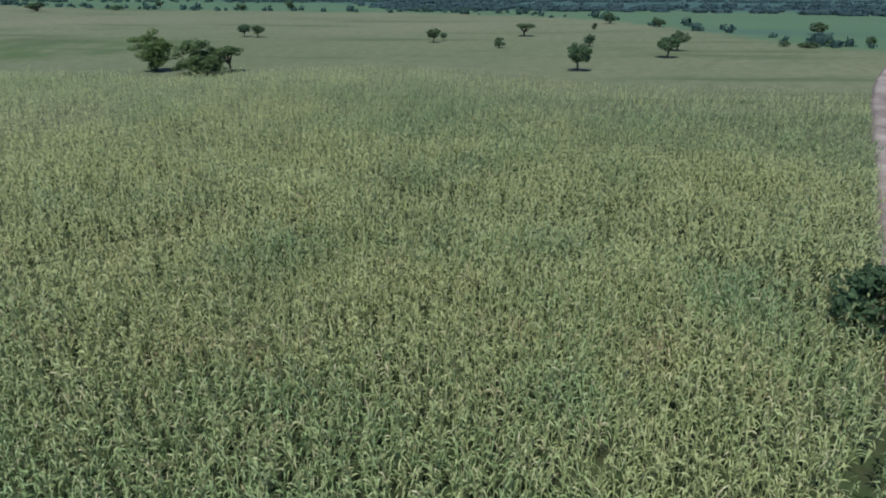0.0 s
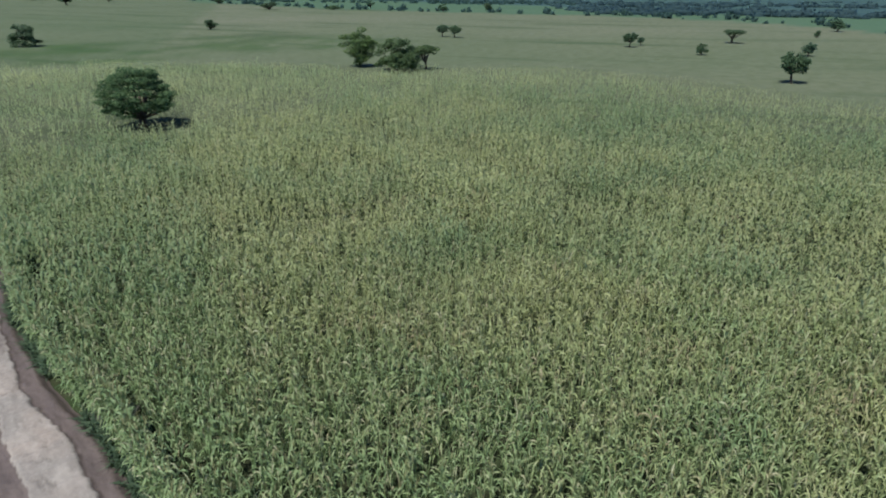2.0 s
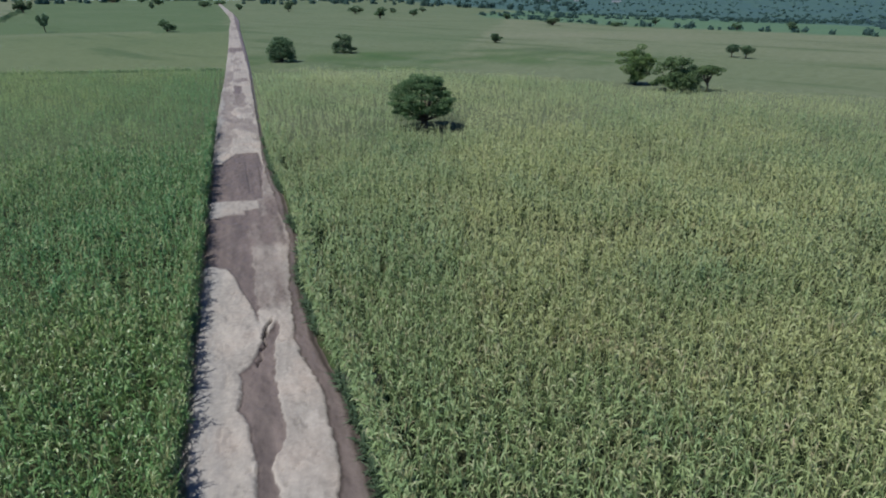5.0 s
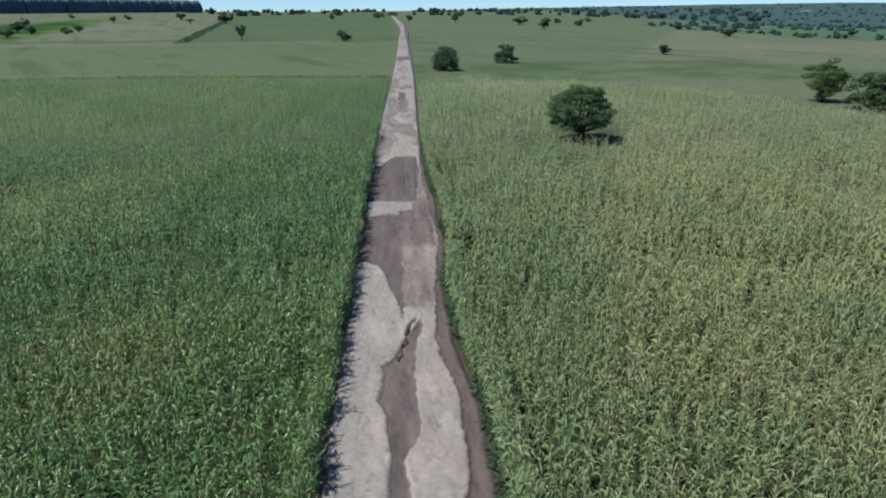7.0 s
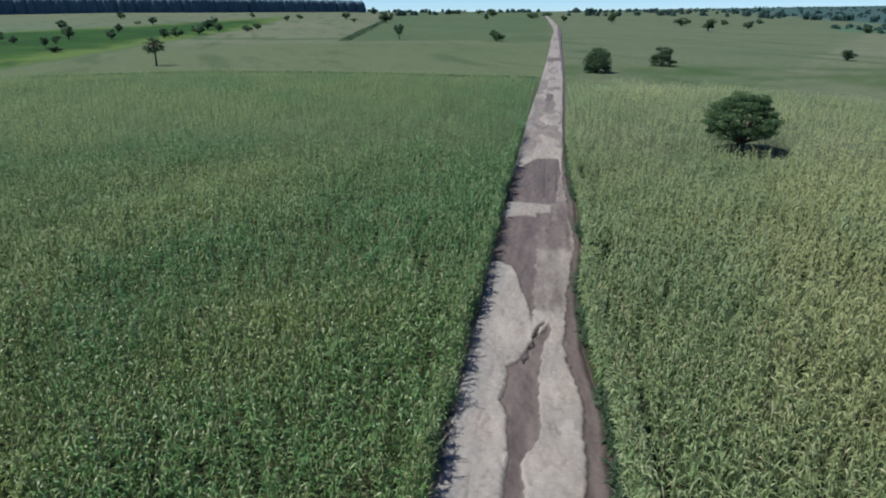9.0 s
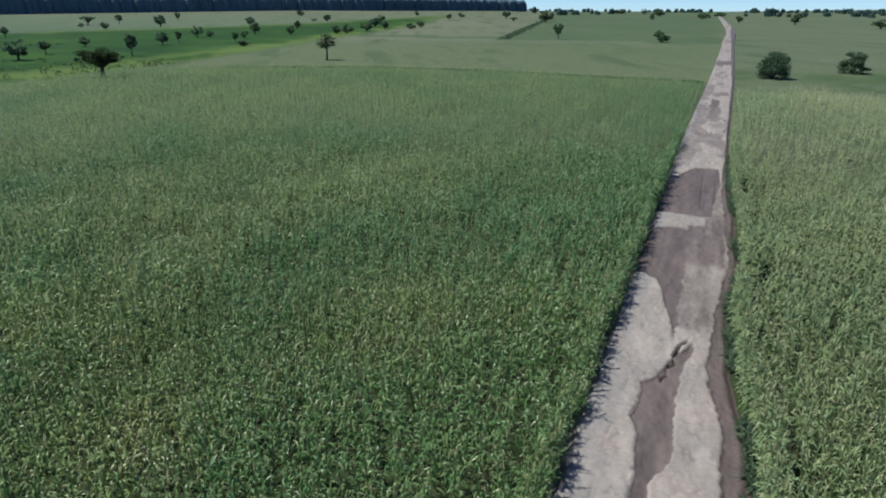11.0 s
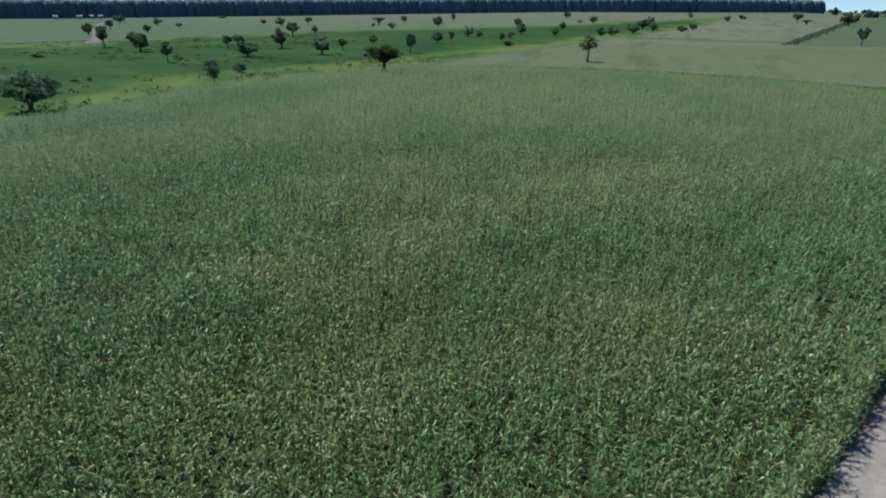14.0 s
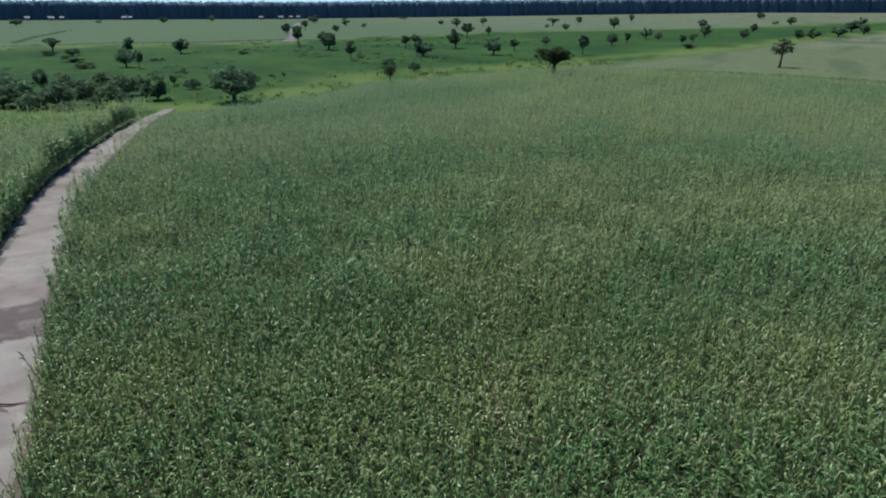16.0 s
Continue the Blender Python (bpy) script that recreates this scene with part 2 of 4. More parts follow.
    return n.finish(colour, 0.95, n.scale(n.scale(fine, mid, "ADD"), n.scale(clods, 0.12), "ADD"), 0.7, 0.35, 0.1)


GROUND = make_ground()


def plain_paint(name, colour, rough=0.8):
    n = Nodes(name)
    return n.finish(n.mix(n.noise(2.0), colour, tuple(0.75 * v for v in colour)), rough)


WHITEWASH = plain_paint("whitewash", (0.34, 0.35, 0.36))
IRON_ROOF = plain_paint("iron_roof", (0.07, 0.09, 0.11), 0.7)
DARK_GAP = plain_paint("dark_gap", (0.03, 0.03, 0.035))
DEAD_LEAF = make_crown("leaf_withered", (0.13, 0.13, 0.115), (0.24, 0.235, 0.205))
WEED = make_crown("weed_green", (0.088, 0.148, 0.092), (0.155, 0.225, 0.140))

# ---- shape helpers ----


def smooth(v):
    v = np.clip(v, 0, 1)
    return v * v * (3 - 2 * v)


def lattice(ix, iy, seed):
    h = np.sin(ix * 127.1 + iy * 311.7 + seed * 74.7) * 43758.5453
    return h - np.floor(h)


def value_noise(x, y, seed=0):
    ix, iy = np.floor(x), np.floor(y)
    fx, fy = smooth(x - ix), smooth(y - iy)
    a = lattice(ix, iy, seed) * (1 - fx) + lattice(ix + 1, iy, seed) * fx
    b = lattice(ix, iy + 1, seed) * (1 - fx) + lattice(ix + 1, iy + 1, seed) * fx
    return a * (1 - fy) + b * fy


def fbm(x, y, seed=0, octaves=4):
    total, size = 0.0, 0.0
    for k in range(octaves):
        total = total + value_noise(x * 2 ** k, y * 2 ** k, seed + k) / 2 ** k
        size += 1 / 2 ** k
    return total / size


def terrain(x, y):
    """Height of the open land: level near by, rising gently ahead and to the left, falling to a valley on the right."""
    r = np.hypot(x, y)
    az = np.degrees(np.arctan2(x, y))
    lift = 0.008 * np.clip((60 - az) / 60, 0, 1) * np.clip(r - 140, 0, 1400)
    dip = 16 * np.clip((az - 10) / 35, 0, 1) * smooth((r - 300) / 900)
    hills = 48 * np.clip(az / 40, 0, 1) * smooth((r - 1500) / 2700)
    swell = 10 * np.interp(az, [-75, -50, -35, -18, -12], [0, 0.45, 0.75, 0.55, 0]) * smooth((r - 550) / 500)
    return np.where(np.abs(az) > 150, 0, lift + swell - dip + hills * (0.75 + 0.5 * fbm(x / 700, y / 700, 3, 3)))


def mesh_from(name, verts, loops, counts, attributes=None, shade=False):
    """A mesh from arrays: corners, corner indices and face sizes."""
    me = bpy.data.meshes.new(name)
    me.vertices.add(len(verts))
    me.vertices.foreach_set("co", np.ascontiguousarray(verts, dtype=np.float32).ravel())
    me.loops.add(len(loops))
    me.loops.foreach_set("vertex_index", np.ascontiguousarray(loops, dtype=np.int32))
    me.polygons.add(len(counts))
    counts = np.asarray(counts, dtype=np.int32)
    me.polygons.foreach_set("loop_start", np.concatenate([[0], np.cumsum(counts)[:-1]]).astype(np.int32))
    me.polygons.foreach_set("use_smooth", np.full(len(counts), shade))
    me.update(calc_edges=True)
    for key, values in (attributes or {}).items():
        me.attributes.new(key, "FLOAT", "POINT").data.foreach_set("value", np.ascontiguousarray(values, dtype=np.float32).ravel())
    return me


def grid_mesh(name, x, y, z, attributes=None, closed=False):
    rows, cols = x.shape
    verts = np.stack([x, y, z], -1).reshape(-1, 3)
    j = np.arange(cols if closed else cols - 1)
    i = np.arange(rows - 1)
    a = i[:, None] * cols + j[None]
    b = i[:, None] * cols + (j[None] + 1) % cols
    quads = np.stack([a, b, b + cols, a + cols], -1).reshape(-1, 4)
    return mesh_from(name, verts, quads.ravel(), np.full(len(quads), 4), attributes, True)


def thing(name, me, material, label, category, kind="", group=""):
    ob = new(name, me)
    me.materials.append(material)
    return tagged(ob, label, category, group, kind)


def part(name, bm, material, parent, label=""):
    """Links a bmesh, or a mesh that is shared, as one part under a thing or another part."""
    if isinstance(bm, bpy.types.Mesh):
        me = bm
    else:
        me = bpy.data.meshes.new(name)
        bm.to_mesh(me)
        bm.free()
    if not me.materials:
        me.materials.append(material)
    ob = new(name, me)
    ob.parent = parent
    return tagged(ob, label)


# ---- ground ----


def side(x, y, x0, y0, x1, y1):
    """Metres to the left of the line from 0 to 1."""
    return ((x1 - x0) * (y - y0) - (y1 - y0) * (x - x0)) / math.hypot(x1 - x0, y1 - y0)


def pasture_depth(x, y):
    """Metres inside the pasture on the left, counted from the maize's far edge."""
    edge = np.interp(y, [-60, 0, 10, 28, 37, 43, 51, 59, 95, 155, 300, 484, 800], [-102, -104, -105, -114, -117, -122, -129, -134, -138, -148, -186, -231, -330])
    far = np.interp(y, [-60, 90, 145, 272, 395, 768], [-330, -322, -357, -383, -366, -334])
    wobble = 8 * (fbm(x / 40, y / 40, 11) - 0.5)
    return np.minimum(edge - x + wobble * 0.5, (x - far) + wobble)


def east_depth(x, y):
    """Metres past the far edge of the near maize on the right."""
    edge = np.interp(y, [-17, 13, 28, 50, 73, 119, 132, 133.5], [112, 103, 97, 101, 97, 58, 47, -5])
    return np.where(y > 133.5, y - 133.5 + 1, x - edge)


def west_edge(x):
    """Far edge of the near maize on the left."""
    return np.interp(x, [-160, -131, -122, -108, -95, -82, -60, -33, -2], [104, 126, 135, 144, 150, 154, 157, 155, 152])


rings = np.concatenate([np.linspace(0.5, 14, 6), np.geomspace(18, 4900, 120)])
turns = np.radians(np.arange(0, 360, 0.9))
gr, ga = np.meshgrid(rings, turns, indexing="ij")
gx, gy = gr * np.sin(ga), gr * np.cos(ga)
gz = terrain(gx, gy)
past = smooth(pasture_depth(gx, gy) / 4) * (gx < 0) * (gy > -60)
bearing = np.degrees(np.arctan2(gx, gy))
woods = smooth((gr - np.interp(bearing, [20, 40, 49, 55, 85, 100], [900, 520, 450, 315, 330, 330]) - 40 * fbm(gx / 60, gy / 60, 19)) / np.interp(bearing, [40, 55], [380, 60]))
verge = 0.85 * past * smooth((34 - pasture_depth(gx, gy)) / 24) * smooth((fbm(gx / 14, gy / 14, 15) - 0.35) / 0.2)
verge = np.maximum(verge, 0.8 * past * smooth((7 - pasture_depth(gx, gy)) / 3))
strip = 0.5 * smooth((fbm(gx / 12, gy / 5, 17) - 0.35) / 0.3) * smooth((gy - 138) / 3) * smooth((186 + 10 * fbm(gx / 25, gx * 0, 4) - gy) / 5) * (gx > 2) * smooth((120 - gx) / 30)
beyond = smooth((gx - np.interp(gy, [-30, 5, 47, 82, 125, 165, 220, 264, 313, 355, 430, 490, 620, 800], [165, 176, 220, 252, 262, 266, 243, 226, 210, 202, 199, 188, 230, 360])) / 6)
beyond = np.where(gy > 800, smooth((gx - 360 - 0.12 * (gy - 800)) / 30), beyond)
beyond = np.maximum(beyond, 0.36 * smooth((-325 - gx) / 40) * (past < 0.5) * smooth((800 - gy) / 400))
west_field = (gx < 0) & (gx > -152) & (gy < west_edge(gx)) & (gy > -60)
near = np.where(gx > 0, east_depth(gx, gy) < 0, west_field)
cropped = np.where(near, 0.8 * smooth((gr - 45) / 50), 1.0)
ripe = np.where(gx > 0, 0.75, np.where(gy < 318, 0.70, np.where(gx < -101 - 0.207 * (gy - 312), 0.75, 0.22))) + 0.35 * (fbm(gx / 90, gy / 60, 8) - 0.5)
ripe = np.where((gx < -300) & (past < 0.5), 0.10 + 0.58 * smooth((gy - 120) / 350), ripe)
ripe = np.where((gx < -4) & (np.abs(gy - 326) < 9) & (gx > -215), -0.2, ripe)
olive = smooth(-gx / 8 + 0.5) * smooth((330 - gr) / 40) + 0.35 * (gx > 0) * smooth((260 - gr) / 100)
ripe = np.where((gx > -1) & (gy > 150) & (gx < 0.5 * gy - 30), 0.35 + 0.3 * fbm(gx / 60, gy / 30, 9), ripe)
ripe = np.where(near, np.where(gx > 0, 0.8, 0.45), ripe)
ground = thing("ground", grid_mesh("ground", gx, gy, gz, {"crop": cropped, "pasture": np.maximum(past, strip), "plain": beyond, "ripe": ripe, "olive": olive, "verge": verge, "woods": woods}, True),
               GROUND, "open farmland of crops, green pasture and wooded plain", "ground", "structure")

# ---- earth roads ----


def road_left(y):
    return np.interp(y, [0, 60, 100, 147, 190, 237, 315, 345, 420, 520, 640, 900, 1100], [-3.5, -3.4, -3.1, -2.4, -1.9, -1.5, -1.1, -0.9, 0.2, -1.2, -4.3, -11, -16])


def road_right(y):
    """The ragged right edge of the track: it narrows twice where weeds have grown in."""
    return np.interp(y, [0, 16, 20.5, 22, 24, 26, 28, 31.5, 34.6, 37.4, 40.6, 43, 51, 54, 58, 71, 87, 109, 147, 198, 315, 345, 420, 520, 640, 900, 1100],
                     [2.6, 2.5, 2.5, 2.4, 2.1, 1.9, 1.9, 1.7, 1.85, 2.2, 2.35, 2.2, 2.15, 1.95, 1.75, 1.7, 1.8, 2.1, 2.75, 3.1, 3.5, 3.7, 4.8, 3.6, 0.5, -7, -12]) + 0.3


def road_marks(x, y):
    """Shares of mud and of dark cut along the main road, from the camera's side outwards."""
    wx = 0.30 * (fbm(x * 0.55, y * 0.30, 21) - 0.5) + 0.26 * (fbm(x * 2.0, y * 1.2, 22) - 0.5)
    wy = 1.6 * (fbm(x * 0.45, y * 0.22, 23) - 0.5) + 0.9 * (fbm(x * 1.6, y * 0.9, 24) - 0.5)
    fine = fbm(x * 2.2, y * 1.1, 27) - 0.5
    rag = 0.30 * (fbm(x * 0.7, y * 3.6, 25, 4) - 0.5)
    xx, yw = x + wx + rag * 0.5, y + wy

    def between(low, high, soft):
        return smooth((xx - low) / soft + 0.5) * smooth((high - xx) / soft + 0.5)

    def span(y0, y1, ends):
        return smooth((yw - y0) / ends + 0.5) * smooth((y1 - yw) / ends + 0.5)

    # the washed-out channel that ends in the cut
    left = np.interp(y, [10, 17.8, 18.7, 19.3, 20.2, 20.8, 21.3, 21.9, 22.7, 24, 24.5, 26.5, 28.2], [-0.95, -0.90, -0.95, -1.07, -1.13, -1.28, -1.46, -1.36, -1.25, -1.28, -0.79, -0.21, 0.3])
    right = np.interp(y, [10, 16, 16.9, 17.7, 18.5, 19.2, 20.3, 21.8, 23.5, 25.4, 27, 28.2], [0.0, -0.1, -0.27, -0.32, -0.05, 0.18, 0.15, 0.08, 0.07, 0.17, 0.43, 0.5])
    channel = between(left, right, 0.12)
    wet = channel * smooth((28.6 - y) / 0.8)
    # a sand bank lies on the left up to a slanting front; mud fills the track behind it
    front = np.interp(x, [-3.5, -2.43, -1.82, -1.52, -1.17, -0.9, -0.67, -0.47, -0.2], [36.3, 36.1, 35.4, 34.5, 32.6, 31.5, 30.2, 28.9, 27.5])
    behind = smooth((y + 0.5 * wy - front) / 0.5 + 0.5) * smooth((-0.4 + 0.25 * fine - xx) / 0.35 + 0.5)
    wet = np.maximum(wet, (0.72 + 0.5 * fbm(x * 0.8, y * 0.3, 26)) * behind * smooth((47 - y) / 2))
    # half-dried mud with paler streaks along the right
    streak = fbm(x * 1.5, y * 0.10, 28)
    wet = np.maximum(wet, (0.10 + 0.62 * streak) * between(-0.6, 2.6, 0.5) * span(29.5, 41, 3.0))
    wet = np.maximum(wet, (0.46 + 0.50 * streak) * between(-0.8, 1.9, 0.5) * span(38, 50, 3.0))
    # a bare grey stretch with two wheel tracks, and a bar of dry sand before it
    block = between(-3.4, np.interp(y, [50, 52, 60, 66], [0.8, 0.9, 1.35, 1.1]), 0.25) * smooth((y - 49.3 + 0.1 * wy) / 0.3 + 0.5) * smooth((np.interp(x, [-2.4, -1.6, -1.0], [62, 64.5, 66]) - y + 0.5 * wy) / 0.6 + 0.5)
    wet = np.maximum(wet, 0.92 * block)
    wet = np.maximum(wet, 0.5 * between(0.7, 2.0, 0.4) * span(46, 60, 4.0))
    low = np.interp(x, [-2.6, -1.8, -0.9, 0.4], [45.3, 46.0, 46.6, 46.8]) + 0.2 * wy
    bar = smooth((y - low) / 0.35 + 0.5) * smooth((48.9 + 0.1 * wy - y) / 0.35 + 0.5) * smooth((0.42 + 0.3 * fine - x) / 0.2 + 0.5)
    wet = wet * (1 - bar)
    for y0, y1, x0, x1, share in ((66, 71, -3.4, -1.9, 0.45), (73, 78, -3.0, -0.6, 0.4), (81, 86, -1.0, 0.4, 0.55), (90, 95, -0.4, 1.4, 0.4), (98, 112, -1.0, 0.8, 0.62), (112, 124, -0.9, 0.4, 0.95),
                                  (127, 134, -0.6, 2.2, 0.6), (143, 148, -2.5, 2.2, 0.4), (160, 170, -0.5, 2.0, 0.45), (196, 214, -1.9, 3.0, 0.75), (250, 265, -1.0, 2.0, 0.4), (310, 340, -0.5, 3, 0.5)):
        far_y = y + 0.10 * (y1 - y0 + 20) * (fbm(x * 0.8, y * 0.04, y0) - 0.5) * 2 + 2.0 * (fbm(x * 2.0, y * 0.15, y0 + 1) - 0.5)
        far_x = x + 1.2 * (fbm(x * 0.3, y * 0.10, y0 + 2) - 0.5)
        spot = smooth((far_y - y0) / 2 + 0.5) * smooth((y1 - far_y) / 2 + 0.5) * smooth((far_x - x0) / 0.7 + 0.5) * smooth((x1 - far_x) / 0.7 + 0.5)
        wet = np.maximum(wet, share * spot * (0.75 + 0.4 * fbm(x * 1.2, y * 0.25, y0 + 3)))
    wet = np.maximum(wet, (0.34 + 0.16 * smooth((y - 64) / 6)) * smooth((fbm(x * 0.5, y * 0.12, 29) - 0.54 + 0.05 * smooth((y - 64) / 6)) / 0.1) * smooth((y - 34) / 8))
    # the damp strip along the right edge
    strip = np.interp(y, [8, 16, 17.6, 18.5, 19.5, 20.9, 22.1, 23.4, 24.8, 26.4, 28.1, 32, 40, 44, 55, 62, 80, 150], [1.5, 1.66, 1.95, 1.88, 1.73, 1.79, 1.83, 1.65, 1.38, 1.21, 1.31, 1.5, 2.15, 1.95, 1.6, 1.5, 1.75, 2.6])
    wet = np.maximum(wet, 1.1 * smooth((xx - strip + 0.06) / 0.12 + 0.5))
    crack = np.interp(y, [24.2, 24.5, 25.5, 26.2, 27.1, 27.6, 28.5, 29.2], [-0.62, -0.59, -0.48, -0.27, -0.20, -0.03, 0.27, 0.4])
    crack = crack + 0.20 * (fbm(y * 1.6, y * 0, 33, 3) - 0.5) + 0.05 * np.sin(y * 6.3)
    size = 0.062 + 0.03 * np.sin(y * 1.9) + 0.02 * np.sin(y * 6.1)
    cut = smooth((size - np.abs(x - crack)) / 0.06 + 0.4) * smooth((y - 24.3) / 0.4) * smooth((28.9 - y) / 0.3)
    track = smooth((0.07 - np.abs(x + 0.15 - 0.06 * np.sin(y * 0.4))) / 0.08) * smooth((y - 51) / 2) * smooth((63 - y) / 2)
    track = np.maximum(track, 0.7 * smooth((0.08 - np.abs(x - np.interp(y, [49, 55, 61], [0.6, 0.95, 0.92]))) / 0.08) * smooth((y - 50) / 3) * smooth((62 - y) / 4))
    bank = smooth((0.05 - np.abs(xx - left)) / 0.05) * smooth((y - 14) / 1) * smooth((24.5 - y) / 2) * smooth(fine * 6 + 0.3)
    bank = np.maximum(bank, smooth((0.035 - np.abs(xx - right)) / 0.04) * smooth((y - 21.5) / 1) * smooth((27 - y) / 2) * smooth(fine * 8 + 0.2))
    line = smooth((0.05 - np.abs(x + 2.05 - 0.12 * np.sin(y * 0.6))) / 0.05) * smooth((30 - y) / 6) * smooth(fine * 8 + 0.6)
    vein = np.abs(fbm(x * 1.3, y * 0.7, 35) - 0.5)
    line = np.maximum(line, 0.8 * smooth((0.022 - vein) / 0.02) * smooth((38 - y) / 4) * (1 - wet) * smooth(fine * 6 + 0.7))
    return np.clip(wet + fine * 0.36, 0, 1), np.maximum(np.maximum(cut, 0.5 * track), np.maximum(0.55 * bank, 0.3 * line))


def main_road():
    y = np.concatenate([np.arange(-4.2, 14, 0.25), np.arange(14, 32, 0.075), np.arange(32, 70, 0.16), np.arange(70, 130, 0.45), np.geomspace(130, 1100, 90)])
    u = np.linspace(-1, 1, 81)
    yy, uu = np.meshgrid(y, u, indexing="ij")
    ragged = 0.22 * (fbm(yy * 0.5, np.sign(uu) * 9.0, 31) - 0.5)
    x0, x1 = road_left(yy), road_right(yy)
    x = x0 + (x1 - x0) * (uu + 1) / 2 + uu * ragged
    wet, cut = road_marks(x, yy)
    z = 0.28 + 0.12 * fbm(x * 0.8, yy * 0.5, 41) + 0.10 * fbm(x * 3, yy * 2, 43) + 0.05 * fbm(x * 7, yy * 5, 45) - 0.14 * wet - 0.22 * cut
    z = z * (1 - smooth((np.abs(uu) - 0.86) / 0.14)) + 0.03
    z += terrain(x, yy) + 0.35 * smooth((yy - 150) / 400)
    return thing("road_main", grid_mesh("road_main", x, yy, z, {"wet": wet, "rut": np.clip(cut, 0, 1)}),
                 ROAD, "pale sandy earth track with washed-out mud", "road", "structure")


def side_road(name, px, py, width):
    """A narrower earth road along a smooth line through a few places."""
    s = np.linspace(0, 1, 620 if name == "road_west" else 260)
    t = np.linspace(0, 1, len(px))
    cx = np.interp(s, t, px)
    cy = np.interp(s, t, py)
    for _ in range(60):
        cy[1:-1] = (cy[:-2] + 2 * cy[1:-1] + cy[2:]) / 4
    dx, dy = np.gradient(cx), np.gradient(cy)
    size = np.hypot(dx, dy)
    nx, ny = -dy / size, dx / size
    u = np.linspace(-1, 1, 31 if name == "road_west" else 15)
    half = np.interp(s, t, width)[:, None] * (0.94 + 0.12 * fbm(s[:, None] * 60, np.sign(u)[None] * 5.0, 61))
    x = cx[:, None] + nx[:, None] * u * half
    y = cy[:, None] + ny[:, None] * u * half
    along = np.cumsum(size)[:, None]
    wet = 0.75 * fbm(x * 0.3, y * 0.3, 71) - 0.18 + 0.5 * smooth((np.abs(u)[None] - 0.8) / 0.2)
    blot = x + 35.9 + 2.6 * (fbm(x * 0.6, y * 0.6, 79) - 0.5)
    here = name == "road_west"
    pool = smooth((2.5 - np.abs(blot)) / 0.5) * here
    wet = np.maximum(wet, pool)
    wet = np.maximum(wet, 0.75 * here * smooth((1.3 - np.abs(x + 65.6 + 1.6 * (fbm(x * 0.7, y * 0.7, 80) - 0.5))) / 0.6))
    wet = wet + 0.22
    wet = np.maximum(wet, 0.95 * (name == "road_far"))
    wet = np.clip(wet + 0.4 * (fbm(x * 1.5, y * 1.5, 73) - 0.5), 0, 1)
    z = 0.12 + 0.10 * fbm(x * 0.7, y * 0.7, 75) + 0.04 * fbm(x * 3, y * 3, 77) - 0.06 * wet
    z = z * (1 - smooth((np.abs(u)[None] - 0.86) / 0.14)) + 0.02 + terrain(x, y)
    return thing(name, grid_mesh(name, x, y, z, {"wet": wet, "rut": 0.72 * pool * smooth((fbm(x * 1.1, y * 1.1, 81) - 0.30) / 0.2)}), ROAD, "pale earth side road between maize fields", "road", "structure")


main_road()
side_road("road_west", [0, -20, -40, -51, -61, -70, -79, -93, -104, -113], [-6.6, -6.3, -5.4, -4.6, -3.6, -1.9, 0.2, 4.2, 8.0, 12.0],
          [2.5, 2.3, 2.1, 2.05, 2.0, 1.9, 1.8, 1.6, 1.3, 0.9])
side_road("road_east", [-0.5, 25, 50, 75, 100, 122, 150], [-6.6, -6.6, -6.6, -6.6, -6.7, -7.2, -9.5], [2.5, 2.4, 2.4, 2.4, 2.4, 2.2, 2.0])

# ---- maize ----


class Heap:
    """Collects small faces as arrays, and becomes one mesh."""

    def __init__(self):
        self.verts, self.loops, self.counts, self.slots, self.size = [], [], [], [], 0

    def add(self, verts, faces, slot=0):
        verts = np.asarray(verts, dtype=np.float64).reshape(-1, 3)
        for face in faces:
            self.loops.extend(v + self.size for v in face)
            self.counts.append(len(face))
            self.slots.append(slot)
        self.verts.append(verts)
        self.size += len(verts)

    def arrays(self):
        return np.concatenate(self.verts), np.array(self.loops), np.array(self.counts), np.array(self.slots)


def blade(heap, base, turn, length, width, rise, droop, cuts, slot=0, twist=0.0):
    """A strap-shaped leaf that leaves the stalk, arches over and hangs."""
    pts = []
    out = np.array([math.sin(turn), math.cos(turn), 0.0])
    across = np.array([math.cos(turn), -math.sin(turn), 0.0])
    for k, s in enumerate(cuts):
        mid = base + out * length * (0.24 * s + 0.46 * s * s * (1 - 0.25 * droop)) + np.array([0, 0, length * (rise * s - droop * s * s)])
        half = width * (0.55, 1.0, 0.85, 0.6, 0.3)[k] if k < len(cuts) - 1 else 0
        lean = across + np.array([0, 0, twist * (0.4 + s)])
        if half:
            pts += [mid - lean * half, mid + lean * half]
        else:
            pts.append(mid)
    n = len(cuts)
    faces = [(2 * k, 2 * k + 1, 2 * k + 3, 2 * k + 2) for k in range(n - 2)] + [(2 * n - 4, 2 * n - 3, 2 * n - 2)]
    heap.add(pts, faces, slot)


